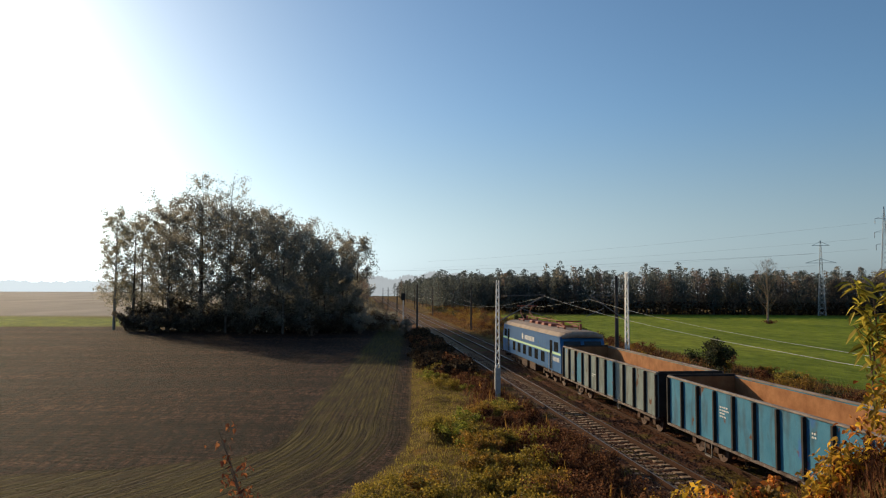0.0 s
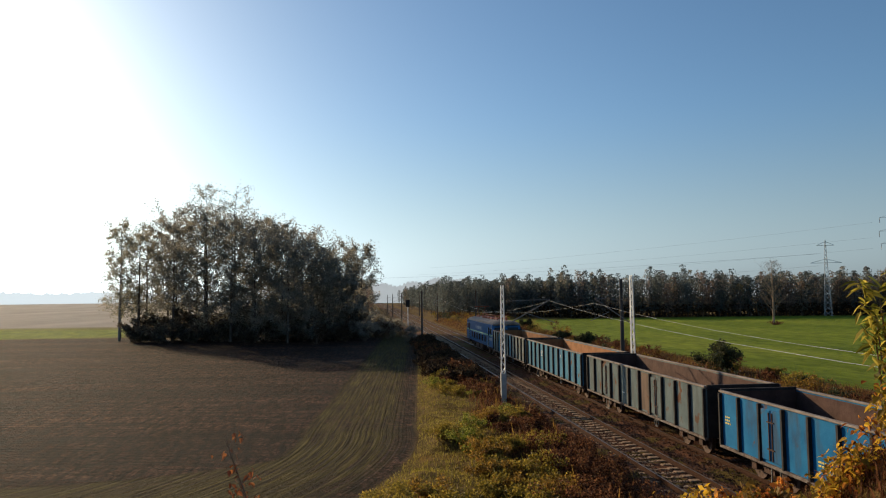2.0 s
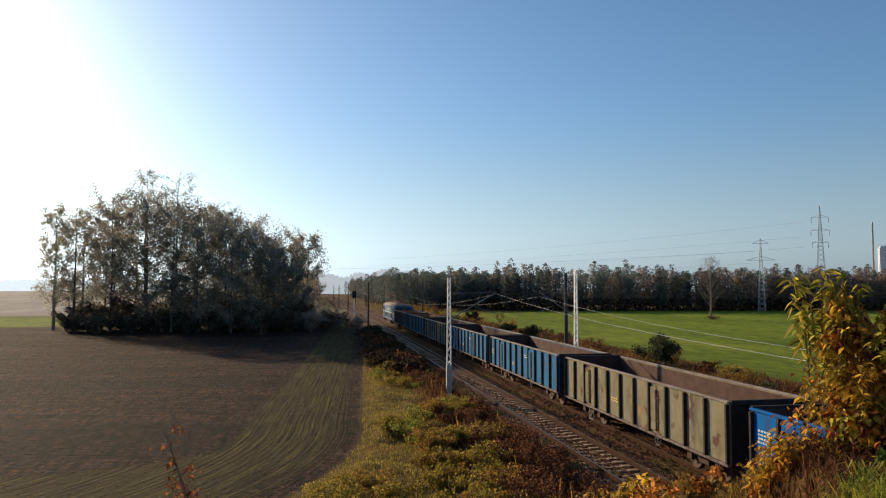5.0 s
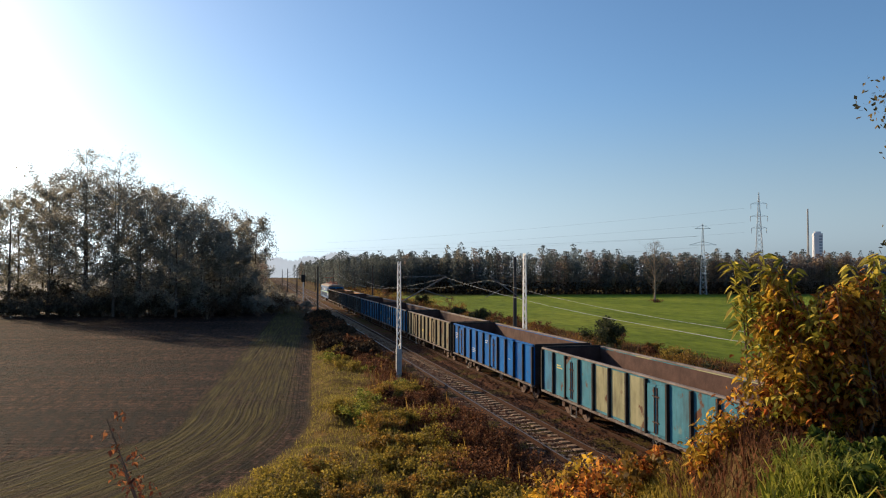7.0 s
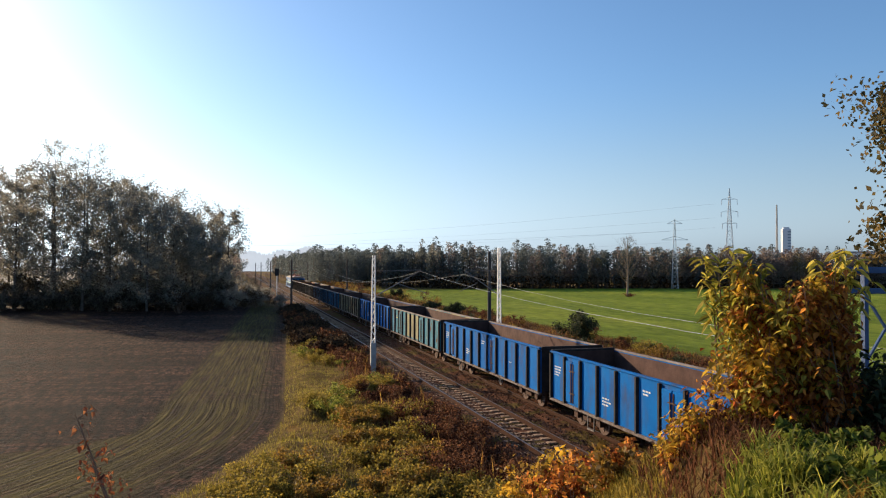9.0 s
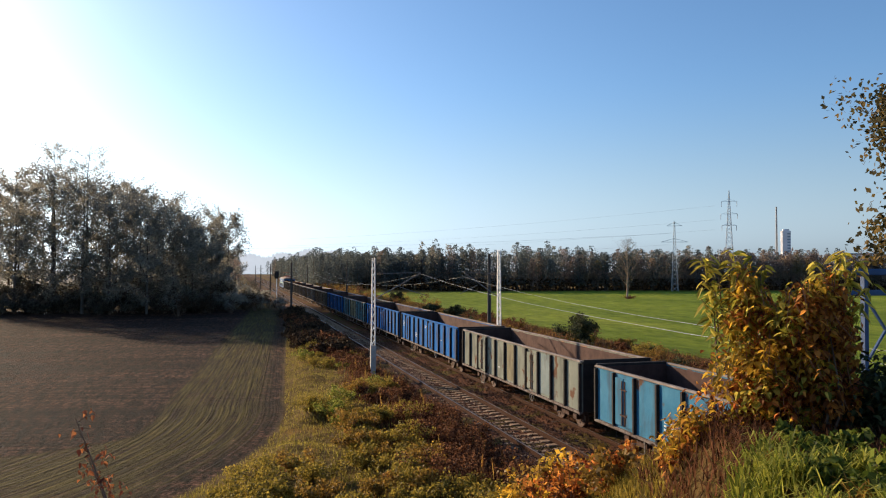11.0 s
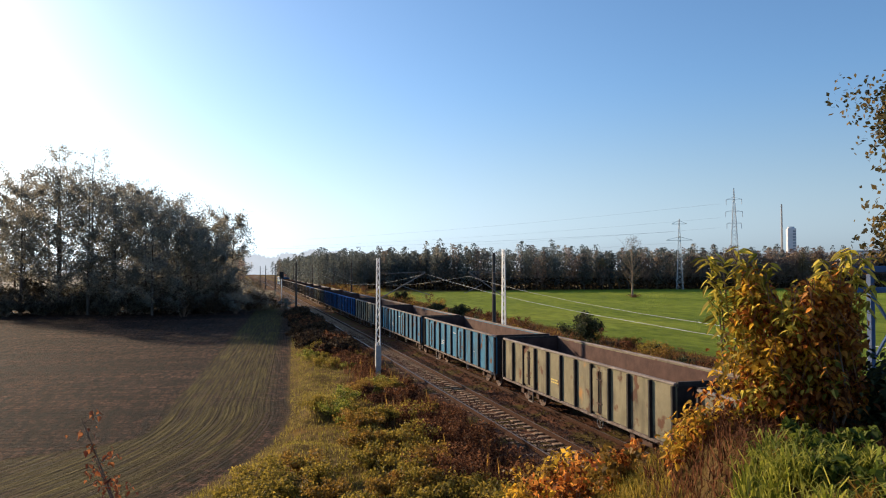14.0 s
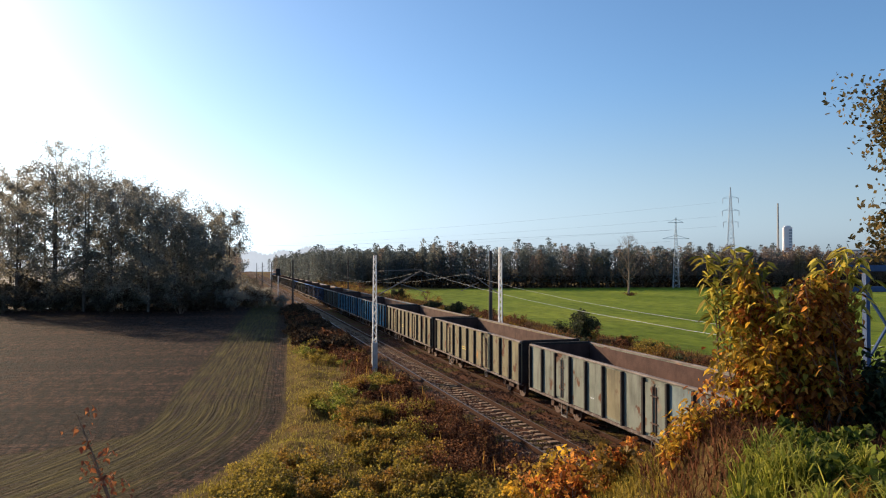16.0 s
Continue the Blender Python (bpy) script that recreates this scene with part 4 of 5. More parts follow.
    for y0, out in ((0.0, -1), (n, 1)):
        bm = bmesh.new()
        tube(bm, [(-1.36, y0 - out * 0.34, z1 - 0.02), (-0.7, y0 - out * 0.16, z1 + 0.12), (0.7, y0 - out * 0.16, z1 + 0.12), (1.36, y0 - out * 0.34, z1 - 0.02)], [0.12, 0.2, 0.2, 0.12], 10)
        part("roof_visor", bm, L_ROOF, e, "rounded dusty roof edge over the windscreens")
        for s in (-1, 1):
            bm = bmesh.new()
            yb = y0 - out * 0.28
            v = [bm.verts.new(p) for p in ((s * 0.12, y0 - out * 0.08 + out * 0.03, z0 + 1.4), (s * 1.3, y0 - out * 0.08 + out * 0.03, z0 + 1.4), (s * 1.25, y0 - out * 0.32 + out * 0.03, z0 + 2.1), (s * 0.12, y0 - out * 0.32 + out * 0.03, z0 + 2.1))]
            bm.faces.new(v)
            part("windscreen", bm, L_GLASS, e)
            bm = bmesh.new(); disc(bm, (s * 1.0, y0 + out * 0.02, z0 + 0.75), 0.14, 0.08, 14, axis="y")
            part("headlight", bm, P_WHITE, e, "round headlight")
        bm = bmesh.new(); disc(bm, (0, y0 - out * 0.35, z1 + 0.1), 0.16, 0.1, 14, axis="y")
        part("top_headlight", bm, P_WHITE, e)
        for x in (-0.875, 0.875):
            bm = bmesh.new()
            tube(bm, [(x, y0, 1.05), (x, y0 + out * 0.5, 1.05)], 0.1, 8)
            disc(bm, (x, y0 + out * 0.52, 1.05), 0.24, 0.05, 14, axis="y")
            part("buffer", bm, M_UNDER, e)
        bm = bmesh.new()
        box(bm, -1.3, 1.3, y0 - 0.08, y0 + 0.08, 0.45, 0.95)
        part("buffer_beam", bm, M_UNDER, e)
    # pantographs and roof gear
    for y, raised in ((3.4, False), (n - 3.4, True)):
        p = empty("pantograph", pose(0, y, z1 + 0.36))
        p.parent = e
        bm = bmesh.new()
        for x in (-0.55, 0.55):
            bar(bm, (x, -1.0, 0.15), (x, 1.0, 0.15), 0.07)
        for q in (-0.8, 0.8):
            bar(bm, (-0.55, q, 0.15), (0.55, q, 0.15), 0.07)
            for x in (-0.5, 0.5):
                tube(bm, [(x, q, 0), (x, q, 0.15)], 0.07, 8)
        part("base_frame", bm, L_RED, p, "red-brown pantograph base")
        bm = bmesh.new()
        h = 1.15 if raised else 0.35
        for x in (-0.5, 0.5):
            bar(bm, (x, -0.9, 0.18), (x * 0.8, 0.95 if raised else 1.2, 0.15 + h * 0.5), 0.045)
            bar(bm, (x * 0.8, 0.95 if raised else 1.2, 0.15 + h * 0.5), (x * 0.9, 0.0, 0.15 + h), 0.045)
        bar(bm, (-0.9, 0, 0.15 + h), (0.9, 0, 0.15 + h), 0.09)
        part("arm", bm, L_RED, p)
    bm = bmesh.new()
    for y in (6.2, 8.2, 10.2, 12.2):
        box(bm, -0.5, 0.5, y, y + 0.9, z1 + 0.3, z1 + 0.55, bevel=0.05)
    for y in (1.6, 5.8, 13.6, 17.4):
        tube(bm, [(0.3, y, z1 + 0.3), (0.3, y, z1 + 0.75)], 0.09, 8)
    bar(bm, (0.3, 1.6, z1 + 0.75), (0.3, 17.4, z1 + 0.75), 0.04)
    part("roof_equipment", bm, L_RED, e, "red insulators and busbars")
    for y in (3.9, n - 3.9):
        bogie(e, y, wheel=0.55, base=1.1, axles=3)
    movers.append((e, LEAD + 0.6))


build_loco()


# ---- trees ----
def leaf_quads(centres, size, rng, flat=0.0, aspect=1.6):
    """One bent leaf-shaped quad at each centre, turned at random."""
    k = len(centres)
    a = rng.standard_normal((k, 3))
    a[:, 2] *= 1 - flat
    a /= np.linalg.norm(a, axis=1, keepdims=True) + 1e-9
    b = np.cross(a, rng.standard_normal((k, 3)))
    b /= np.linalg.norm(b, axis=1, keepdims=True) + 1e-9
    s = size * rng.uniform(0.6, 1.3, (k, 1))
    a, b = a * s * aspect / 2, b * s / 2
    return np.stack([centres - a, centres + b - a * 0.1, centres + a, centres - b - a * 0.1], 1)


def clump_points(rng, blobs, per, spread):
    """Points gathered round blob centres, thicker on the shells."""
    out = []
    for c, r in blobs:
        p = rng.standard_normal((per, 3))
        p /= np.linalg.norm(p, axis=1, keepdims=True)
        p *= (r * rng.random((per, 1)) ** 0.45)
        p[:, 2] *= spread
        out.append(np.asarray(c) + p)
    return np.concatenate(out)


def tree(x, y, h, crown_from, width, leaf, count, mat, bark, label, seed, name="tree", category="tree", lean=0.0, sparse=False, group=""):
    """A broad-leaved tree: tapering trunk, limbs, and a crown of many leaf clumps round the limb ends."""
    rng = np.random.default_rng(seed)
    z0 = float(height(x, y)) - 0.15
    e = empty(name, pose(x, y, z0), label, category, group)
    bm = bmesh.new()
    r0 = 0.010 * h + 0.05
    steps = 7
    wob = rng.uniform(-0.25, 0.25, (steps + 1, 2)) * (h / 25)
    spine = [Vector((lean * h * (k / steps) ** 1.5 + wob[k, 0] * k / steps, wob[k, 1] * k / steps, h * 0.98 * k / steps)) for k in range(steps + 1)]
    tube(bm, spine, [r0 * (1 - 0.93 * k / steps) for k in range(steps + 1)], 7)
    twigs = []                # start, end and looseness of each leafy twig
    limbs = max(16, int(h * 1.7))
    drop = 0.75 if sparse and name == "birch_tree" else 0.0
    for k in range(limbs):
        f = crown_from + (0.97 - crown_from) * (k + rng.random() * 0.7) / limbs
        i = min(int(f / 0.98 * steps), steps - 1)
        base = spine[i].lerp(spine[i + 1], min(1, f / 0.98 * steps - i))
        ang = k * 2.4 + rng.uniform(-0.5, 0.5)
        shape = math.sin(math.pi * min(0.93, (f - crown_from) / (1 - crown_from) * 0.62 + 0.26)) ** 0.7
        if name == "oak_tree":
            shape = max(shape, 0.85)
        reach = width * shape * rng.uniform(0.55, 1.2)
        rise = rng.uniform(-0.2, 0.4) if name == "oak_tree" else rng.uniform(0.35, 0.95) * (0.6 + 0.6 * f)
        tip = base + Vector((math.cos(ang) * reach, math.sin(ang) * reach, rise * reach))
        mid = base.lerp(tip, 0.5) + Vector((0, 0, -0.08 * reach))
        tube(bm, [base, mid, tip], [r0 * 0.32 * (1.1 - f), r0 * 0.2 * (1.1 - f), 0.012], 5, cap=False)
        for q in range(7):
            a = mid.lerp(tip, rng.uniform(-0.5, 1.0))
            long = width * rng.uniform(0.18, 0.5) * (0.5 + 0.5 * shape)
            b = a + Vector(rng.normal(0, 0.55, 3) + np.array([0.5 * math.cos(ang), 0.5 * math.sin(ang), 0.35 - (1.5 if f < 0.8 else 0.6) * drop])) * long
            twigs.append((*a, *b, rng.uniform(0.04, 0.09 if name == "oak_tree" else 0.14) * width))
        twigs.append((*mid, *tip, 0.1 * width))
    twigs.append((*spine[-2], *(spine[-1] + Vector((0, 0, 0.02 * h))), 0.07 * width))
    part("trunk", bm, bark, e)
    tw = np.array(twigs)
    # twigs carry unequal loads of leaves, so that the crown has holes and tufts
    load = rng.random(len(tw)) ** (2.2 if name == "oak_tree" else 1.5) + 0.05
    i = rng.choice(len(tw), count, p=load / load.sum())
    t = rng.random((count, 1)) ** 0.8
    pts = tw[i, :3] * (1 - t) + tw[i, 3:6] * t + np.clip(rng.normal(0, 1, (count, 3)), -1.6, 1.6) * tw[i, 6:7]
    pts[:, 2] = np.maximum(pts[:, 2], 0.4)
    quads_mesh("crown", leaf_quads(pts, leaf, rng), mat, e)
    return e


# the grove beyond the ploughed field
def grove():
    rng = random.Random(11)
    #            x     y     h    width
    rows = [(-43.6, 127, 19.5, 2.6), (-41.6, 121, 20.5, 2.8), (-41.0, 130, 19.0, 3.2), (-38.5, 119, 20.0, 3.4), (-36, 127, 20.5, 3.4),
            (-33.5, 117, 21.5, 3.6), (-31.5, 125, 27.6, 3.0), (-29, 116, 22.5, 3.6), (-26.5, 122, 26.4, 3.2), (-25.0, 113, 22.0, 3.6),
            (-22.5, 120, 22.8, 3.8), (-20.5, 111, 19.5, 3.8), (-19.0, 126, 22.0, 3.8), (-16.5, 117, 20.5, 4.0), (-14.5, 110, 17.5, 3.8),
            (-13.5, 125, 20.6, 4.0), (-11, 117, 17.0, 3.8), (-9.5, 126, 17.8, 3.6), (-7.8, 119, 14.5, 3.4), (-6.3, 129, 15.5, 3.4), (-4.6, 124, 12.5, 3.0),
            (-1.6, 133, 16.8, 3.2), (-3.8, 139, 16.5, 3.4), (-9, 137, 16, 4), (-16, 138, 19, 4), (-24, 137, 22, 4), (-30, 136, 23, 4), (-36, 138, 21, 4), (-40, 137, 19.5, 3.6)]
    for k, (x, y, h, w) in enumerate(rows):
        birch = k in (0, 1, 3, 6, 8)
        h *= 0.86 if 9 <= k <= 20 else 0.96
        # the tallest crowns stand over the middle of the grove
        az = math.degrees(math.atan2(x, y))
        x = y * math.tan(radians(float(np.interp(az, (-19, -14.1, -12.25, -0.7), (-18.4, -12.4, -10.3, -0.5)))))
        tree(x, y, h, 0.22 if k < 6 else 0.10 if k < 10 else 0.04, w * 1.18, 0.15 if birch else 0.18, 6200 if birch else 8800, M_LEAF_BIRCH if birch else M_LEAF_GROVE, M_BIRCH if k < 2 else M_BARK,
             "slender birch with thinning autumn leaves in the grove" if birch else "tall leafy tree in the dark backlit grove", 100 + k, "birch_tree" if birch else "tree", sparse=birch, group="trees of the grove")


grove()


def shrub(x, y, h, w, count, leaf, mat, label, seed, name="shrub", stems=9, group=""):
    """Several stems from the ground with leaves along the upper parts."""
    rng = np.random.default_rng(seed)
    z0 = float(height(x, y)) - 0.05
    e = empty(name, pose(x, y, z0), label, "shrub", group)
    bm = bmesh.new()
    blobs = []
    for k in range(stems):
        a = rng.uniform(0, 2 * math.pi)
        r = w * rng.uniform(0.15, 0.9)
        tip = Vector((math.cos(a) * r, math.sin(a) * r, h * rng.uniform(0.55, 1.0) * (1.1 - 0.4 * r / w)))
        mid = Vector((tip.x * 0.35, tip.y * 0.35, tip.z * 0.55))
        tube(bm, [(tip.x * 0.08, tip.y * 0.08, -0.1), mid, tip], [0.012 * h + 0.004, 0.008 * h, 0.003], 5, cap=False)
        for f in (0.35, 0.6, 0.85, 1.0):
            blobs.append((mid.lerp(tip, f) if f > 0.4 else mid * 0.8, 0.28 * w * rng.uniform(0.5, 1.1)))
    part("stem_tangle", bm, M_TWIG, e)["kind"] = "stuff"
    quads_mesh("foliage", leaf_quads(clump_points(rng, blobs, max(4, count // len(blobs)), 0.8), leaf, rng), mat, e)
    return e


# scrub at the foot of the grove and along the line; dark leaves imitate the bank's shade
rs = random.Random(3)
for k in range(150):
    y = rs.uniform(100, 150) if k % 3 == 0 else rs.uniform(50, 104)
    x = rs.uniform(-9, 6.6) if y > 104 else rs.uniform(5.0 + (y - 60) * 0.04 + 0.05 * max(0, 60 - y), 8.6)
    h = rs.uniform(1.0, 2.6) * (1.4 if y > 104 else 0.5)
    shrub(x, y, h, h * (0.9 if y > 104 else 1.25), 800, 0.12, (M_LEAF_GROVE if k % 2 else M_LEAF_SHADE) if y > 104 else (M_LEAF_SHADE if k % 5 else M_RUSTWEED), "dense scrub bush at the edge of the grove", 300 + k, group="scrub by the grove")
for k in range(24):
    shrub(rs.uniform(-3, 6.4), rs.uniform(140, 215), rs.uniform(1.5, 3.4), 2.2, 700, 0.16, M_LEAF_GROVE if k % 2 else M_LEAF_UNDER, "tangled bush beside the far stretch of line", 700 + k, group="scrub along the line")
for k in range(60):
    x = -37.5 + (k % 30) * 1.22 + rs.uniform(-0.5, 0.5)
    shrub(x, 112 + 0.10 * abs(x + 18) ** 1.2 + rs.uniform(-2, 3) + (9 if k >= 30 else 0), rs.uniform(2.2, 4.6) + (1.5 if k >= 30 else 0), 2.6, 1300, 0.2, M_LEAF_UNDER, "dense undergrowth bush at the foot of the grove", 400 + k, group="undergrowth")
for k in range(150):
    y = 34 + 190 * rs.random() ** 1.6
    x = rs.uniform(18.6, 31.5)
    h = rs.uniform(0.5, 1.3) + (0.8 if y > 100 else 0)
    shrub(x, y, h, h * 1.2, 520, 0.085, (M_BANK, M_RUSTWEED, M_WEED, M_LEAF_BUSH, M_WEED, M_RUSTWEED)[k % 6], "tangled autumn scrub between the line and the crop", 500 + k, group="scrub along the line")
for k, (x, y, h) in enumerate(((28.2, 54.5, 2.4), (26.0, 84.0, 1.8), (25.2, 92.0, 1.7), (26.5, 118.0, 2.4))):
    shrub(x, y, h, h * (1.05 if k == 0 else 0.85), 5200, 0.10, M_LEAF_BUSH, "round dark green bush at the edge of the crop", 600 + k, stems=16, name="bush", group="bushes by the crop")


def bare_tree(x, y, h):
    rng = random.Random(8)
    e = empty("bare_tree", pose(x, y, -0.4), "almost bare tan birch standing alone in the crop", "tree")
    bm = bmesh.new()
    tube(bm, [(0, 0, 0), (0.1, 0, h * 0.4), (0.0, 0.05, h * 0.75), (0.05, 0, h)], [0.24, 0.17, 0.09, 0.02], 7)
    tips = []
    for k in range(46):
        f = 0.2 + 0.78 * k / 46
        a = k * 2.4
        r = h * 0.25 * math.sin(math.pi * (0.2 + 0.75 * f)) * rng.uniform(0.7, 1.1)
        p = Vector((0, 0, f * h))
        q = p + Vector((math.cos(a) * r, math.sin(a) * r, r * rng.uniform(0.9, 1.5)))
        tube(bm, [p, p.lerp(q, 0.5) + Vector((math.cos(a) * 0.1 * r, math.sin(a) * 0.1 * r, 0)), q], [0.06 * (1.15 - f), 0.035 * (1.15 - f), 0.012], 4, cap=False)
        for j in range(5):
            u = p.lerp(q, rng.uniform(0.4, 1))
            v = u + Vector((rng.uniform(-0.5, 0.5), rng.uniform(-0.5, 0.5), rng.uniform(0.0, 0.8))) * r * 0.6
            tube(bm, [u, v], [0.02, 0.008], 3, cap=False)
            tips.append(v)
    part("trunk", bm, M_TAN, e)
    nr = np.random.default_rng(4)
    pts = np.repeat(np.array([tuple(t) for t in tips]), 3, 0) + nr.normal(0, 0.3, (len(tips) * 3, 3))
    quads_mesh("crown", leaf_quads(pts, 0.12, nr), M_TAN, e, "last tan leaves")
    shrub(x, y - 0.6, 0.9, 1.7, 300, 0.15, M_RUSTWEED, "withered weeds round the foot of the lone tree", 77, name="weeds")


bare_tree(84.0, 141.0, 13.2)


# ---- far woods: one mass of pines and broad-leaved trees ----
def woods():
    rng = np.random.default_rng(21)
    V, slot, T = [], [], []
    bm = bmesh.new()
    spots_ = []
    for k in range(520):
        f = rng.random()
        depth = rng.random() ** 1.3 * 34
        x = 42 + 178 * f
        y = 200 - 0.12 * (x - 60) + depth + (30 * max(0, (60 - x) / 18))
        spots_.append((x, y, rng.uniform(10.0, 13.0) + depth * 0.05, f if depth < 13 else f + 2))
    for k in range(380):         # along the line, running away
        y = 215 + 420 * rng.random() ** 1.4
        spots_.append((rng.uniform(22.5, 50) + (y - 215) * 0.01, y, rng.uniform(10, 13), -1.0))
    for k in range(60):          # where the wood turns along the line
        spots_.append((rng.uniform(44, 68), rng.uniform(212, 250), rng.uniform(10, 13), -1.0))
    for k in range(130):         # far left of the line
        y = rng.uniform(200, 560)
        spots_.append((rng.uniform(-30, 2.0), y, rng.uniform(9.5, 14.5), 0.9))
    for x, y, h, f in spots_:
        deep = f > 1
        f = f - 2 if deep else f
        pine = rng.random() < (0.95 if f < 0 else 0.62 if f < 0.55 else 0.25)
        h *= rng.uniform(0.80, 1.04) if rng.random() < 0.94 else rng.uniform(1.04, 1.16)
        tube(bm, [(x, y, -0.5), (x + rng.uniform(-0.3, 0.3), y, h * 0.8)], [0.16, 0.05], 5, cap=False)
        if pine:
            n = 260 if deep else 800 if y < 260 else 420
            z = h * (0.10 + 0.90 * rng.random(n) ** 0.9)
            r = 2.3 * np.clip(1.13 - (z / h) ** 5, 0.02, 1) ** 0.6 * np.clip((z / h - 0.05) * 5, 0.25, 1)
        else:
            n = 260 if deep else 800 if y < 260 else 420
            z = h * (0.12 + 0.86 * rng.random(n))
            r = 2.7 * np.sin(np.pi * np.clip(z / h, 0.05, 0.98)) ** 0.6
        a = rng.random(n) * 2 * np.pi
        r = r * rng.random(n) ** 0.5 * (0.75 + 0.35 * np.sin(a * 3 + z * 1.7))
        c = np.stack([x + r * np.cos(a), y + r * np.sin(a), z], -1)
        V.append(leaf_quads(c, 0.36 if deep else 0.26 if y < 260 else 0.36, rng, 0.2))
        kind = 0 if pine else (1 if rng.random() < 0.7 else 2)
        slot.append(np.full(n, kind))
    e = empty("far_woods", pose(0, 0, 0), "dark pine and rust-brown autumn wood beyond the crop", "woods", kind="stuff")
    part("trunks", bm, M_BARK, e)["kind"] = "stuff"
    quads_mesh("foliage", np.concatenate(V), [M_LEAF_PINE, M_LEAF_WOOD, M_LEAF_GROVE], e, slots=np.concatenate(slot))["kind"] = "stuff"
    # understorey that closes the foot of the wood, its shade put into the leaf colour
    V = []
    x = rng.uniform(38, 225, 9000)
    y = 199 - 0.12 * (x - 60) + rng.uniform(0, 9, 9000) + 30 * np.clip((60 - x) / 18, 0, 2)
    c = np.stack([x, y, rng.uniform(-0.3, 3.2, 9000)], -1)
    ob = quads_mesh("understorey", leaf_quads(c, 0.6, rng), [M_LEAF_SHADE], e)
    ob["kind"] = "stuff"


woods()


def backdrop():
    """Plain pale distance beyond the plain: a low uneven ridge of woods, its morning haze made by emission."""
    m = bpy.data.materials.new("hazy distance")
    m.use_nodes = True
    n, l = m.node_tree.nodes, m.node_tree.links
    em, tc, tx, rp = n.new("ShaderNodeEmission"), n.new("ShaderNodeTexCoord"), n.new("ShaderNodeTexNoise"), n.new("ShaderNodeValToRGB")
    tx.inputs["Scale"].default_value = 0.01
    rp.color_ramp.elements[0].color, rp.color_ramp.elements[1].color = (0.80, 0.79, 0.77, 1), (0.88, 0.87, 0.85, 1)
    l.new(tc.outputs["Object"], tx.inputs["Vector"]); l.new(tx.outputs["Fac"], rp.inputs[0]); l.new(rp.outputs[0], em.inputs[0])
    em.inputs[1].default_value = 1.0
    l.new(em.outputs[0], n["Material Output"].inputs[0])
    rng = np.random.default_rng(5)
    V, F = [], []
    N = 1400
    for k in range(N):
        a = radians(-80 + 160 * k / N)
        h = 20 + 1.5 * math.sin(k * 0.11) + 1.2 * math.sin(k * 0.77 + 1) + rng.uniform(-1.8, 1.8)
        x, y = math.sin(a) * 1500, math.cos(a) * 1500
        V += [(x, y, -3), (x, y, h)]
        if k:
            F.append((2 * k - 2, 2 * k, 2 * k + 1, 2 * k - 1))
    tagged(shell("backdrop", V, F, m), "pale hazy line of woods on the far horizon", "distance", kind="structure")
    # second, nearer ridge whose haze is also a glow, in darker grey
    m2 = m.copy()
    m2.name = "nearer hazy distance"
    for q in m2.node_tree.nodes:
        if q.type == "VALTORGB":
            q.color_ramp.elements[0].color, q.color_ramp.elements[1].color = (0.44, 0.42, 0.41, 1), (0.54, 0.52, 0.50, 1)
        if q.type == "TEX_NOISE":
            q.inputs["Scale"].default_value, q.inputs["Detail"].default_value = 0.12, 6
    V, F = [], []
    N = 900
    tops = rng.normal(0, 1, N)
    for k in range(N):
        a = radians(-3.5 + 13 * k / N)
        h = 21 + 3 * math.sin(k * 0.011 + 0.6) + 1.6 * math.sin(k * 0.043) + 1.2 * abs(math.sin(k * 0.13 + 1)) + 0.7 * tops[k]
        x, y = math.sin(a) * 760, math.cos(a) * 760
        V += [(x, y, -3), (x, y, h)]
        if k:
            F.append((2 * k - 2, 2 * k, 2 * k + 1, 2 * k - 1))
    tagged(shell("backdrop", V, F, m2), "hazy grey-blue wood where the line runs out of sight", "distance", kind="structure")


backdrop()


# ---- pylons, wires, tower and chimney ----
def polar(az, d):
    return math.sin(radians(az)) * d, math.cos(radians(az)) * d


def pylon(az, d, h, base, arms, label, strings=False):
    x, y = polar(az, d)
    e = empty("electricity_pylon", pose(x, y, -0.5, 0, 0, -az + 8), label, "pylon", "electricity pylons")
    bm = bmesh.new()
    t = base * 0.42
    wid = lambda z: base / 2 + (t / 2 - base / 2) * min(1, z / (h * 0.62)) if z < h * 0.62 else t / 2 + (0.1 - t / 2) * (z / h - 0.62) / 0.38
    for sx in (-1, 1):
        for sy in (-1, 1):
            for za, zb in ((0, h * 0.62), (h * 0.62, h)):
                bar(bm, (sx * wid(za), sy * wid(za), za), (sx * wid(zb), sy * wid(zb), zb), 0.0032 * h)
    k, z = 0, 0.0
    while z < h * 0.97:
        dz = max(1.2, wid(z) * 1.7)
        z2 = min(h, z + dz)
        for s in (-1, 1):
            for a, b in ((1, -1), (-1, 1)):
                bar(bm, (a * wid(z), s * wid(z), z), (b * wid(z2), s * wid(z2), z2), 0.0018 * h)
                bar(bm, (s * wid(z), a * wid(z), z), (s * wid(z2), b * wid(z2), z2), 0.0018 * h)
        z = z2
    part("lattice_body", bm, M_PYLON, e)
    for f, r in arms:
        bm = bmesh.new()
        for s in (-1, 1):
            bar(bm, (0, 0.2, f * h), (s * r, 0, f * h), 0.12)
            bar(bm, (0, 0.2, f * h + 1.1), (s * r, 0, f * h), 0.1)
        part("cross_arm", bm, M_PYLON, e)
        if strings:
            for s in (-1, 1):
                bm = bmesh.new()
                tube(bm, [(s * r, 0, f * h), (s * r, 0, f * h - 2.6)], 0.14, 6)
                part("insulator_string", bm, M_PYLON, e)
    return x, y


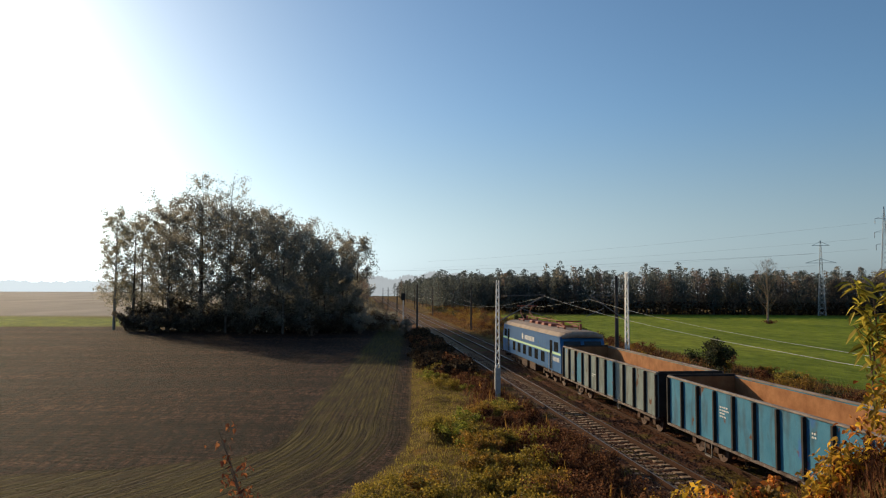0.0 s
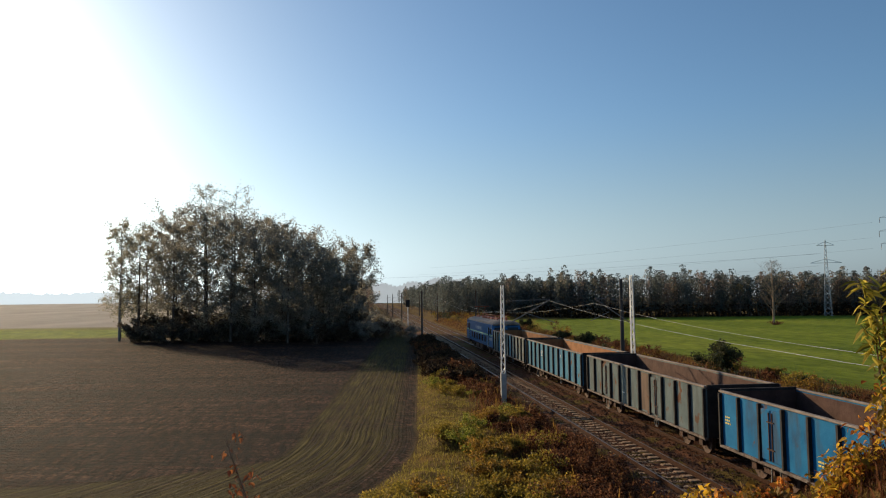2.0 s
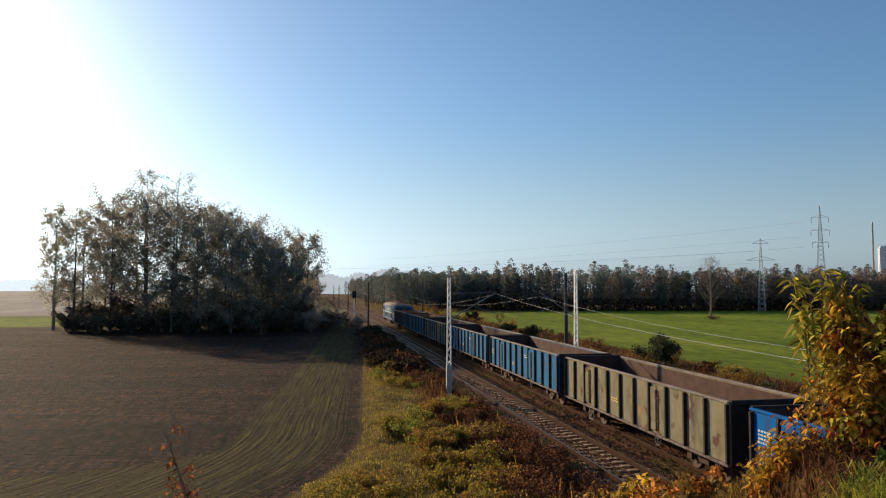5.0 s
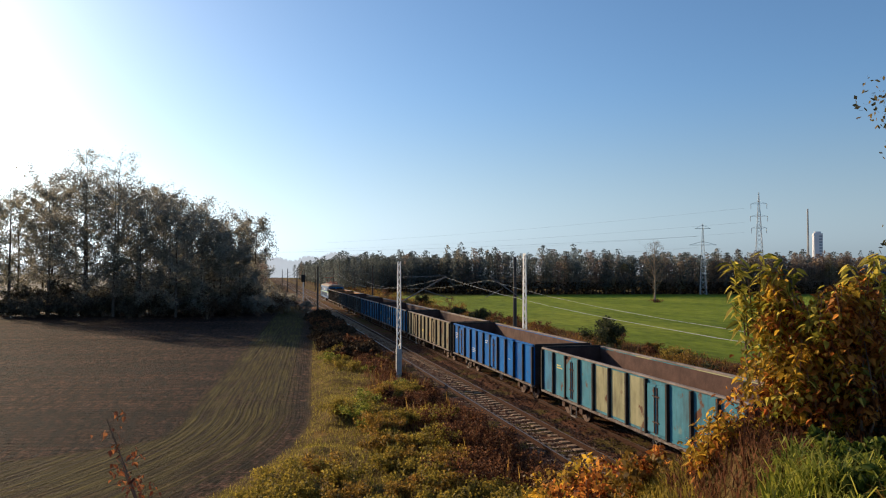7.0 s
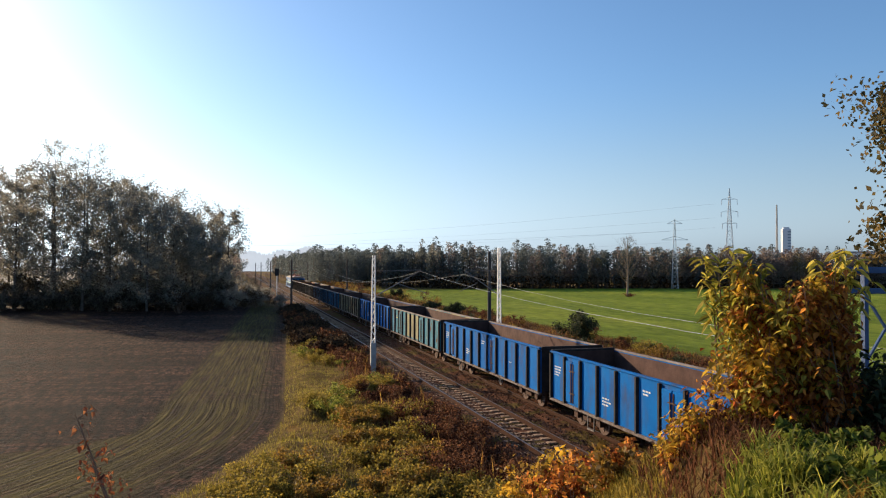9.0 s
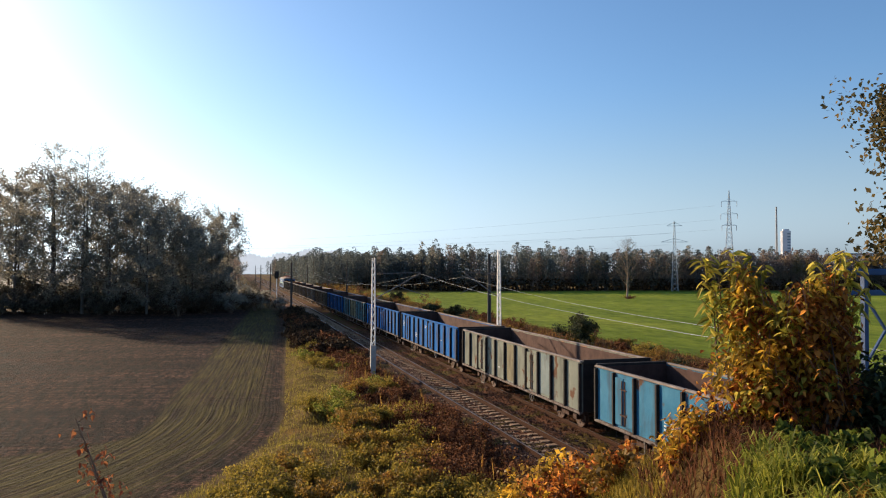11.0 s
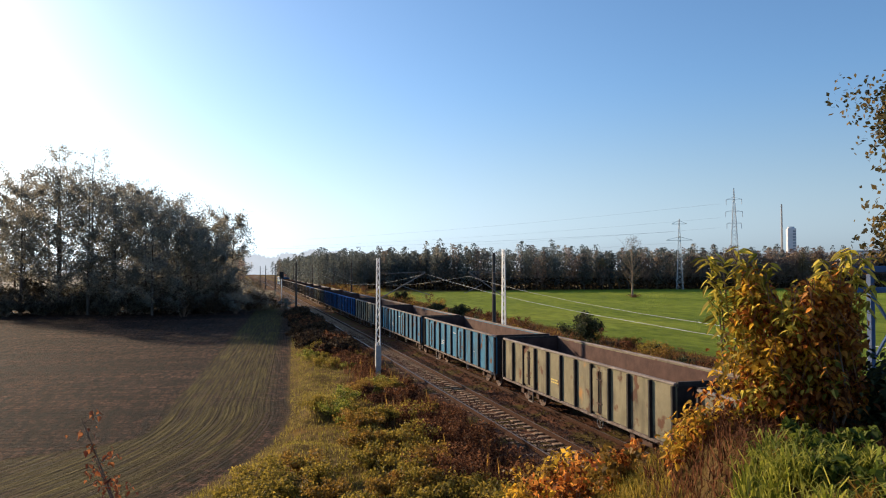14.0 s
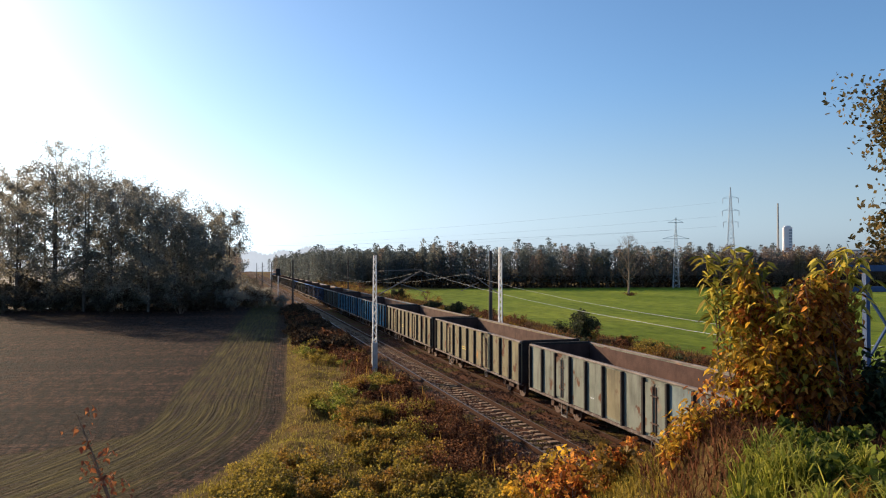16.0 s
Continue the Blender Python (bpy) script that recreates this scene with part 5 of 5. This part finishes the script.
pylon(38.2, 381, 46, 4.6, ((0.88, 3.6), (0.745, 3.9), (0.62, 3.4)), "tall steel lattice electricity pylon", True)
pylon(34.3, 228, 21.5, 1.9, ((0.93, 2.2), (0.70, 3.9)), "shorter green-grey lattice electricity pylon")
for k, (z0, z1, az0, az1, d0, d1) in enumerate(((27, 38, 5, 37.2, 520, 381), (22, 31, 4, 37.2, 520, 381), (17, 26, 3, 37.2, 520, 381), (13, 14, 6, 33.9, 330, 235), (15.5, 17.5, -8, 33.9, 380, 235))):
    bm = bmesh.new()
    a, b = Vector((*polar(az0, d0), z0)), Vector((*polar(az1, d1), z1))
    tube(bm, [a.lerp(b, t / 14) - Vector((0, 0, 7 * (t / 14) * (1 - t / 14))) for t in range(15)], 0.026, 4)
    tagged(link("power_line", bm, M_PYLON), "thin high-voltage conductor sagging across the sky", "wire", "power lines")


def far_buildings():
    x, y = polar(42.0, 900)
    e = empty("tower_block", pose(x, y, 0, 0, 0, -30), "pale tall tower block on the horizon", "building")
    bm = bmesh.new(); box(bm, -4.4, 4.4, -4.4, 4.4, -1, 50); part("wall", bm, M_TOWER, e)
    bm = bmesh.new(); box(bm, -3, 3, -3, 3, 50, 52); part("roof_housing", bm, M_TOWER, e)
    bm = bmesh.new()
    for k in range(14):
        box(bm, 4.4, 4.5, -3.6, 3.6, 3 + k * 3.3, 4.6 + k * 3.3)
        box(bm, 0.8, 4.0, -4.5, -4.4, 3 + k * 3.3, 4.6 + k * 3.3)
    part("window_band", bm, M_TOWERDARK, e, "dark window bands")
    x, y = polar(41.4, 900)
    e = empty("chimney", pose(x, y, 0), "slender dark factory chimney on the horizon", "chimney")
    bm = bmesh.new(); tube(bm, [(0, 0, -1), (0, 0, 78)], [1.4, 0.8], 12); part("shaft", bm, M_CONCRETE, e)
    x, y = polar(46.5, 700)
    e = empty("factory_hall", pose(x, y, 0, 0, 0, -44), "long pale industrial hall far behind the wood", "building")
    bm = bmesh.new(); box(bm, -16, 16, -10, 10, -1, 19); part("wall", bm, M_TOWER, e)
    bm = bmesh.new(); box(bm, -16.6, 16.6, -10.6, 10.6, 19, 20); part("roof", bm, M_TOWERDARK, e)


far_buildings()


# ---- embankment: railing, vine-covered bush, oak, weeds ----
def railing():
    e = empty("bridge_railing", pose(8.12, 8.0, 0), "blue painted steel bridge railing with diagonal braces", "railing")
    z0, z1 = 4.3, 6.33
    bm = bmesh.new(); box(bm, 0, 3.0, -0.05, 0.05, z1 - 0.06, z1 + 0.03, bevel=0.01); part("top_rail", bm, M_BLUERAIL, e)
    bm = bmesh.new(); box(bm, 0, 3.0, -0.035, 0.035, 5.98, 6.06, bevel=0.01); part("middle_rail", bm, M_BLUERAIL, e)
    for x in (0.42, 1.17, 1.92, 2.67):
        bm = bmesh.new(); box(bm, x - 0.035, x + 0.035, -0.035, 0.035, z0, z1 - 0.08); part("post", bm, M_BLUERAIL, e)
    for x in (0.42, 1.17, 1.92):
        bm = bmesh.new()
        bar(bm, (x, 0.0, 5.0), (x + 0.75, 0, 5.98), 0.03)
        bar(bm, (x + 0.75, 0.0, 5.0), (x, 0, 5.98), 0.03)
        part("brace", bm, M_BLUERAIL, e)
    bm = bmesh.new(); box(bm, 8.6, 11.3, 7.6, 8.6, -0.6, 4.4, bevel=0.02)
    tagged(link("abutment", bm, M_SOIL2), "weathered concrete bridge abutment under the railing", "abutment", kind="structure")


railing()


def vine_leaves(bm_pts, rng, size, droop=0.6, slim=0.34):
    """Long pointed leaves of two halves, folded along the midrib and hanging."""
    k = len(bm_pts)
    ang = rng.random(k) * 2 * np.pi
    d = np.stack([np.cos(ang), np.sin(ang), -droop + rng.normal(0, 0.35, k)], -1)
    d /= np.linalg.norm(d, axis=1, keepdims=True)
    s = np.cross(d, rng.normal(0, 0.4, (k, 3)) + np.array([0, 0, 1]))
    s /= np.linalg.norm(s, axis=1, keepdims=True) + 1e-9
    u = np.cross(s, d)
    L = size * rng.uniform(0.6, 1.35, (k, 1))
    p = bm_pts
    w = L * slim
    tip, rib = p + d * L - np.array([0, 0, 0.16]) * L, p + d * L * 0.5
    half = [[p, p + d * L * 0.2 + g * s * w * 0.8 + u * w * 0.3, p + d * L * 0.55 + g * s * w * 0.85 + u * w * 0.25, tip, rib] for g in (1, -1)]
    q1, q2 = np.stack(half[0], 1), np.stack(half[1][::-1], 1)
    return np.concatenate([q1, q2])


def vine_bush():
    """A tall stand of stems on the embankment shoulder, hung with curtains of vine in clusters."""
    rng = np.random.default_rng(31)
    cx, cy = 5.74, 6.32
    e = empty("vine_covered_bush", pose(cx, cy, 0), "tall bush overgrown with yellow, green and rusty autumn vine", "bush")
    across = np.array([math.cos(radians(42)), -math.sin(radians(42)), 0])     # sideways as seen from the road
    away = np.array([math.sin(radians(42)), math.cos(radians(42)), 0])
    up = np.array([0, 0, 1.0])

    def crown(s):
        """Height of the uneven top along the bush."""
        return np.interp(s, (-1.25, -1.0, -0.8, -0.62, -0.52, -0.42, -0.28, -0.1, 0.1, 0.22, 0.32, 0.42, 0.5, 0.58), (4.5, 4.75, 5.1, 5.6, 6.3, 6.34, 6.16, 6.05, 6.24, 6.2, 6.34, 6.3, 6.0, 5.3))

    bm = bmesh.new()
    for k in range(70):
        s, a = rng.uniform(-0.55, 0.5), rng.uniform(-0.3, 0.45)
        base = across * s * 0.75 + away * a + up * 4.1
        tip = across * (s + rng.normal(0, 0.08)) + away * (a + rng.normal(0, 0.1)) + up * (float(crown(s)) - rng.uniform(0.0, 0.4))
        mid = (base + tip) / 2 + rng.normal(0, 0.1, 3)
        tube(bm, [base, mid, tip], [0.016, 0.011, 0.004], 5, cap=False)
    part("stem_tangle", bm, M_TWIG, e, "thin brown stems")["kind"] = "stuff"
    # clusters of leaves on short hanging sprays, with gaps between them
    sets = {"yellow": [], "green": [], "brown": [], "russet": []}
    bm = bmesh.new()
    for k in range(290):
        s = rng.uniform(-0.55, 0.54)
        top = float(crown(s))
        f = rng.random() ** 0.75                        # 1 at the crown, 0 at the ground
        if f < 0.36 and s > -0.45 and rng.random() < 0.72:
            continue                                    # bare stems low in the middle
        bulge = math.sqrt(max(0.05, 1 - (s / 0.62) ** 2))
        a = -0.42 * bulge * rng.uniform(0.15, 1.45) if k % 4 else rng.uniform(-0.1, 0.4)
        p = across * s + away * a + up * (4.55 + (top - 4.55) * f)
        long = rng.uniform(0.12, 0.38)
        q = p + across * rng.normal(0, 0.10) - away * rng.uniform(0.0, 0.12) - up * long
        tube(bm, [p + up * 0.06, (p + q) / 2 - away * 0.03, q], [0.004, 0.005, 0.003], 4, cap=False)
        n = int(rng.integers(18, 50))
        pts = p + (q - p) * rng.random((n, 1)) + rng.normal(0, 0.06, (n, 3))
        warm = (s + 0.75) * 0.47 + rng.normal(0, 0.26) - 0.3 * (f - 0.55)
        kind = "green" if warm < 0.06 else "yellow" if warm < 0.38 else "brown" if warm < 0.62 or k % 3 == 0 else "russet"
        if a > 0:
            kind = "russet" if k % 8 else "brown"
        sets[kind].append(pts)
    part("hanging_vine", bm, M_VINE, e, "rusty hanging vine stems")["kind"] = "stuff"
    for kind, mat, size, words in (("yellow", M_LEAF_YELLOW, 0.078, "yellow vine leaves"), ("green", M_LEAF_GREEN, 0.08, "yellow-green vine leaves"), ("brown", M_LEAF_BROWN, 0.074, "rusty withered vine leaves"), ("russet", M_LEAF_RUSSET, 0.072, "dark russet vine leaves")):
        quads_mesh(kind + "_leaves", vine_leaves(np.concatenate(sets[kind]), rng, size), mat, e, words)
    # withered inner leaves that close the bush from behind
    n = 2400
    s = rng.uniform(-0.5, 0.5, n)
    f = rng.random(n)
    P = across * s[:, None] + away * rng.uniform(-0.15, 0.45, n)[:, None] + up * (4.4 + (crown(s) - 4.5) * f)[:, None]
    quads_mesh("inner_leaves", vine_leaves(P, rng, 0.085), M_LEAF_RUSSET, e, "withered leaves inside the bush")
    # arching shoots with long pale green leaves over the two tops
    P, bm = [], bmesh.new()
    for s0, ztop, n, turn in ((-0.66, 6.50, 34, -0.22), (-0.60, 6.55, 36, 0.05), (-0.52, 6.50, 30, 0.16), (-0.44, 6.42, 26, 0.2), (-0.70, 6.28, 30, -0.18), (-0.72, 6.05, 28, -0.16),
                              (0.36, 6.46, 28, -0.14), (0.43, 6.56, 34, 0.04), (0.48, 6.48, 30, 0.16), (0.0, 6.28, 14, 0.1), (-0.2, 6.26, 12, -0.1), (0.2, 6.34, 16, 0.12), (0.54, 6.26, 22, 0.2)):
        base = across * s0 - away * 0.2 + up * (ztop - 0.75)
        mid = base + across * turn * 0.2 + up * 0.55
        tip = base + across * turn - away * rng.uniform(0, 0.12) + up * 0.72
        tube(bm, [base, mid, tip], [0.010, 0.007, 0.003], 5, cap=False)
        t = rng.random((n, 1)) ** 0.7
        P.append((1 - t) ** 2 * base + 2 * t * (1 - t) * mid + t * t * tip + rng.normal(0, 0.03, (n, 3)))
    part("arching_shoot", bm, M_TWIG, e)["kind"] = "stuff"
    quads_mesh("shoot_leaves", vine_leaves(np.concatenate(P), rng, 0.16, 0.5, 0.16), M_LEAF_GREEN, e, "long yellow-green leaves on arching shoots")
    # skirt of yellow leaves trailing down the slope
    P = []
    for k in range(84):
        s = rng.uniform(-1.25, -0.5)
        c = across * s + away * rng.uniform(-0.6, 0.25) + up * (4.2 + (float(crown(s)) - 4.2) * rng.random())
        P.append(c + rng.normal(0, 0.07, (int(rng.integers(8, 20)), 3)) * np.array([1, 1, 1.3]))
    quads_mesh("trailing_leaves", vine_leaves(np.concatenate(P[::3] + P[1::3]), rng, 0.08), M_LEAF_YELLOW, e, "bright yellow trailing leaves")
    quads_mesh("rusty_trailing_leaves", vine_leaves(np.concatenate(P[2::3]), rng, 0.075), M_LEAF_BROWN, e, "rusty trailing leaves")


def rambling_bush():
    """Dark green growth in the shade between the vine and the railing."""
    rng = np.random.default_rng(32)
    e = empty("rambling_bush", pose(6.75, 5.75, 0), "dark green rambling bush in the shade below the railing", "bush")
    bm = bmesh.new()
    P = []
    for k in range(46):
        a, r = rng.uniform(0, 6.28), rng.uniform(0.1, 0.85)
        tip = Vector((math.cos(a) * r, math.sin(a) * r * 0.7, 4.7 + 0.75 * rng.random() * (1.1 - 0.6 * r)))
        tube(bm, [(tip.x * 0.4, tip.y * 0.4, 4.3), (tip.x * 0.7, tip.y * 0.7, tip.z - 0.1), tip], [0.010, 0.007, 0.003], 5, cap=False)
        P.append(np.array(tip) * np.array([0.85, 0.85, 1]) + rng.normal(0, 0.13, (60, 3)))
    part("stem_tangle", bm, M_TWIG, e)["kind"] = "stuff"
    quads_mesh("foliage", vine_leaves(np.concatenate(P), rng, 0.09), M_LEAF_BUSH, e)


vine_bush()
rambling_bush()

# oak beyond the railing, of which the outer boughs show
tree(25.9, 16.1, 13.3, 0.18, 5.8, 0.13, 170000, M_LEAF_OAK, M_BARK, "oak with dull green and brown autumn leaves", 71, "oak_tree", sparse=True, lean=-0.03)


def blades(name, label, region, n, h, mat, seed, spread=0.5, slots=None):
    """Grass or weed blades: bent pointed strips of two faces, rooted on the ground."""
    rng = np.random.default_rng(seed)
    x, y = region(rng, n)
    n = len(x)
    z = height(x, y)
    hh = h * rng.uniform(0.45, 1.25, n)
    a = rng.random(n) * 2 * np.pi
    lean = rng.uniform(0.1, spread, n)
    d = np.stack([np.cos(a), np.sin(a), np.zeros(n)], -1)
    s = np.stack([-np.sin(a), np.cos(a), np.zeros(n)], -1) * (hh * 0.022 + 0.003)[:, None]
    p = np.stack([x, y, z - 0.02], -1)
    m = p + d * (hh * lean * 0.35)[:, None] + np.array([0, 0, 1]) * (hh * 0.6)[:, None]
    t = p + d * (hh * lean)[:, None] + np.array([0, 0, 1]) * (hh * (1.05 - 0.3 * lean))[:, None]
    V = np.concatenate([np.stack([p - s, p + s, m + s * 0.8, m - s * 0.8], 1), np.stack([m - s * 0.8, m + s * 0.8, t + s * 0.1, t - s * 0.1], 1)])
    ob = quads_mesh(name, V, mat)
    return tagged(ob, label, "grass", kind="stuff")


def tufts(name, label, spots, per, h, mat, seed):
    """Tufts of long arching grass: three-piece blades that fan out from each root."""
    rng = np.random.default_rng(seed)
    cx, cy = spots
    x = np.repeat(cx, per) + rng.normal(0, 0.045, len(cx) * per)
    y = np.repeat(cy, per) + rng.normal(0, 0.045, len(cx) * per)
    n = len(x)
    p = np.stack([x, y, height(x, y) - 0.02], -1)
    hh = np.repeat(h * rng.uniform(0.55, 1.3, len(cx)), per) * rng.uniform(0.5, 1.15, n)
    a = rng.random(n) * 2 * np.pi
    d = np.stack([np.cos(a), np.sin(a), np.zeros(n)], -1)
    out = rng.uniform(0.15, 0.95, n)[:, None] * hh[:, None]
    side = np.stack([-np.sin(a), np.cos(a), np.zeros(n)], -1) * (0.004 + 0.010 * hh)[:, None]
    up = np.array([0, 0, 1.0]) * hh[:, None]
    k1, k2, k3 = p + d * out * 0.2 + up * 0.5, p + d * out * 0.6 + up * 0.82, p + d * out * 1.15 + up * rng.uniform(0.55, 1.0, n)[:, None]
    V = np.concatenate([np.stack([p - side, p + side, k1 + side, k1 - side], 1), np.stack([k1 - side, k1 + side, k2 + side * 0.8, k2 - side * 0.8], 1), np.stack([k2 - side * 0.8, k2 + side * 0.8, k3 + side * 0.1, k3 - side * 0.1], 1)])
    return tagged(quads_mesh(name, V, mat), label, "grass", kind="stuff")


def bank_region(rng, n):
    y = 8 + 100 * rng.random(n) ** 1.7
    x = rng.uniform(-8, 9.0, n)
    d = edge_distance(x, y)
    ok = (d < 0.1) & (rng.random(n) < smooth(8.2, 6.2, x) + 0.15)
    return x[ok], y[ok]


def rust_region(rng, n):
    y = 8 + 100 * rng.random(n) ** 1.7
    x = rng.uniform(4.2, 9.3, n)
    ok = (edge_distance(x, y) < -1.0) & (rng.random(n) < smooth(5.2, 7.4, x + 0.8 * wobble(x, y, 2)))
    return x[ok], y[ok]


def crest_region(rng, n):
    x, y = rng.uniform(2.2, 9.0, n), rng.uniform(2.0, 8.0, n)
    ok = (y < 1.6 + 5.8 * smooth(2.6, 5.2, x)) & (np.hypot(x, y) > 2.4) & (np.hypot(x, y) < 7.0)
    return x[ok], y[ok]


def right_region(rng, n):
    y = 25 + 170 * rng.random(n) ** 1.5
    x = rng.uniform(17.2, 31.5, n)
    return x, y


blades("bank_grass", "yellow-green autumn grass on the bank beside the field", bank_region, 170000, 0.18, M_STRIP, 1, 0.9)
blades("withered_weeds", "withered red-brown weeds beside the ballast", rust_region, 60000, 0.45, M_RUSTWEED, 2, 0.7)
blades("crest_grass", "short green grass on the embankment shoulder", crest_region, 30000, 0.10, M_GRASS, 3, 1.3)
tufts("grass_tufts", "lush arching green grass tufts on the embankment shoulder", crest_region(np.random.default_rng(41), 1300), 42, 0.27, M_LUSH, 42)
tufts("dry_tufts", "dry straw-coloured grass tufts on the embankment shoulder", crest_region(np.random.default_rng(43), 160), 34, 0.22, M_WEED, 44)
def slope_region(rng, n):
    x, y = rng.uniform(-1.5, 9.0, n), rng.uniform(3.5, 14.0, n)
    ok = (edge_distance(x, y) < 0) & (y > 2.0 + 5.8 * smooth(2.6, 5.2, x))
    return x[ok], y[ok]


def between_region(rng, n):
    y = 14 + 110 * rng.random(n) ** 1.6
    x = np.where(rng.random(n) < 0.7, rng.uniform(12.1, 13.3, n), rng.uniform(8.3, 9.5, n))
    ok = rng.random(n) < 0.45 + 0.5 * wobble(x, y, 1.5)
    return x[ok], y[ok]


def crest_dry(rng, n):
    x, y = rng.uniform(3.2, 8.6, n), rng.uniform(4.2, 8.0, n)
    ok = (y < 2.4 + 5.8 * smooth(2.6, 5.2, x)) & (np.hypot(x, y) > 6.8)
    return x[ok], y[ok]


blades("tall_weeds", "sparse tall straw-coloured dead stems", rust_region, 1800, 0.75, M_WEED, 12, 0.5)
blades("slope_grass", "rough yellow-brown grass on the embankment slope", slope_region, 80000, 0.2, M_BANK, 8, 1.2)
blades("track_weeds", "short olive and brown weeds between the tracks", between_region, 70000, 0.10, M_BANK, 6, 1.1)
blades("dry_grass", "tangled dry brown grass at the foot of the vine bush", crest_dry, 16000, 0.2, M_RUSTWEED, 7, 1.4)
blades("verge_grass", "dry scrubby grass between the line and the crop", right_region, 36000, 0.36, M_WEED, 4, 0.9)
blades("verge_weeds", "dark withered weeds between the line and the crop", right_region, 60000, 0.42, M_RUSTWEED, 14, 0.9)


def weed_plants():
    """Leafy clumps on the bank, greener near the field and rusty near the rails."""
    rng = np.random.default_rng(13)
    rr = random.Random(13)
    masters = {}
    for k in range(480):
        y = 10 + 75 * rr.random() ** 1.7
        x = rr.uniform(-2.5, 8.9)
        if float(edge_distance(np.array(x), np.array(y))) > (-1.3 if y < 30 else -0.6) - 0.9 * rr.random():
            continue
        kind = 2 if x + rr.uniform(-1.5, 1.5) > (8.6 if y < 17 else 6.9) else rr.choice((0, 0, 0, 3, 0, 1, 3))
        kind = (kind, rr.randrange(6))
        m = pose(x, y, float(height(x, y)) - 0.05, 0, 0, rr.uniform(0, 360))
        if kind not in masters:
            h = rr.uniform(0.45, 1.05)
            label = ("leafy yellow-green weed clump on the bank", "fresh green weed clump on the bank", "withered red-brown weed clump beside the ballast", "orange-brown weed clump on the bank")[kind[0]]
            masters[kind] = shrub(x, y, h, h * 1.3, 1400, 0.052, (M_BANK, M_GRASS, M_RUSTWEED, M_WEED)[kind[0]], label, 800 + k, name="weed_clump", stems=12, group="weeds on the bank")
        else:
            copy_thing(masters[kind], m)
    # leafy green weeds among the grass of the shoulder
    for k in range(11):
        a, d = radians(rr.uniform(44.0, 50.0) if k % 4 else rr.uniform(38, 44)), rr.uniform(5.6, 7.6)
        x, y = math.sin(a) * d, math.cos(a) * d
        h = rr.uniform(0.15, 0.38)
        shrub(x, y, h, h * 0.9, 300, 0.055, M_NETTLE, "dark green leafy weeds among the grass of the shoulder", 1050 + k, name="leafy_weed", stems=8, group="weeds on the shoulder")
    # yellow-leaved brambles on the slope
    for k in range(104):
        tall = k < 42
        a, d = radians(rr.uniform(18.5, 27.0) if tall else rr.uniform(8.0, 34.0)), rr.uniform(9.2, 13.5)
        x, y = math.sin(a) * d, math.cos(a) * d
        h = rr.uniform(0.8, 1.75) * (1.0 - 0.05 * abs(math.degrees(a) - 22.5)) if tall else rr.uniform(0.3, 0.7)
        mat = (M_LEAF_YELLOW, M_LEAF_BROWN, M_LEAF_BROWN, M_LEAF_YELLOW, M_LEAF_RUSSET)[k % 5] if tall else (M_LEAF_BROWN, M_WEED, M_LEAF_RUSSET, M_WEED)[k % 4]
        shrub(x, y, h, 0.6, 420, 0.06, mat, "yellow and rusty autumn bramble on the embankment slope" if tall else "low rusty bramble trailing over the embankment slope", 950 + k, name="bramble", stems=10, group="brambles on the slope")


weed_plants()


M_RUSTLEAF = leafy("curled rust leaves", (0.10, 0.03, 0.015), (0.26, 0.085, 0.03), (0.42, 0.17, 0.06), 0.4)


def stalk(az, d, top, seed):
    """A lone withered stalk close to the road."""
    rng = np.random.default_rng(seed)
    x, y = polar(az, d)
    z0 = float(height(x, y))
    e = empty("withered_stalk", pose(x, y, z0), "tall withered stalk with curled rusty leaves", "plant")
    h = top - z0
    bm = bmesh.new()
    tube(bm, [(0.55, 0, -0.1), (0.50, 0.02, h - 1.8), (0.36, 0, h - 1.0), (0.14, 0.02, h - 0.4), (0, 0, h)], [0.018, 0.014, 0.011, 0.008, 0.004], 5)
    P = []
    for k in range(14):
        down = 1.25 * (k / 14) ** 0.8 + 0.05
        z = h - down
        a = k * 2.3
        x0 = 0.36 * min(1.2, down)
        q = Vector((x0 + math.cos(a) * 0.10, math.sin(a) * 0.10, z + 0.07))
        tube(bm, [(x0, 0, z), q], [0.004, 0.002], 4)
        P += [np.array(q) + rng.normal(0, 0.045, 3) for j in range(8 + k)]
    part("stem", bm, M_TWIG, e)
    quads_mesh("leaves", vine_leaves(np.array(P), rng, 0.05, 0.9), M_RUSTLEAF, e, "curled rust-brown leaves")


stalk(-10.9, 7.0, 5.05, 1)
stalk(-10.0, 7.3, 4.62, 2)


# ---- what moves ----
def motions():
    times = [0.0, 0.1] + [0.25 * k for k in range(1, 64)] + [15.9, 16.0]
    for thing, y0 in movers:
        walk(thing, [(t, pose(X_FAR, y0 + SPEED * t, 0)) for t in times])
    turning = {}
    for ob in [o for o in scene.objects if o.name.startswith("wheelset")]:
        at = tuple(round(v, 3) for v in ob.location)
        if at not in turning:
            rate = math.degrees(SPEED / at[2])
            walk(ob, [(k / 30, pose(*at, -rate * k / 30)) for k in range(481)])
            turning[at] = ob
        else:
            ob.rotation_mode = "QUATERNION"
            keys = ob.animation_data_create()
            keys.action = turning[at].animation_data.action
            keys.action_slot = turning[at].animation_data.action_slot


motions()
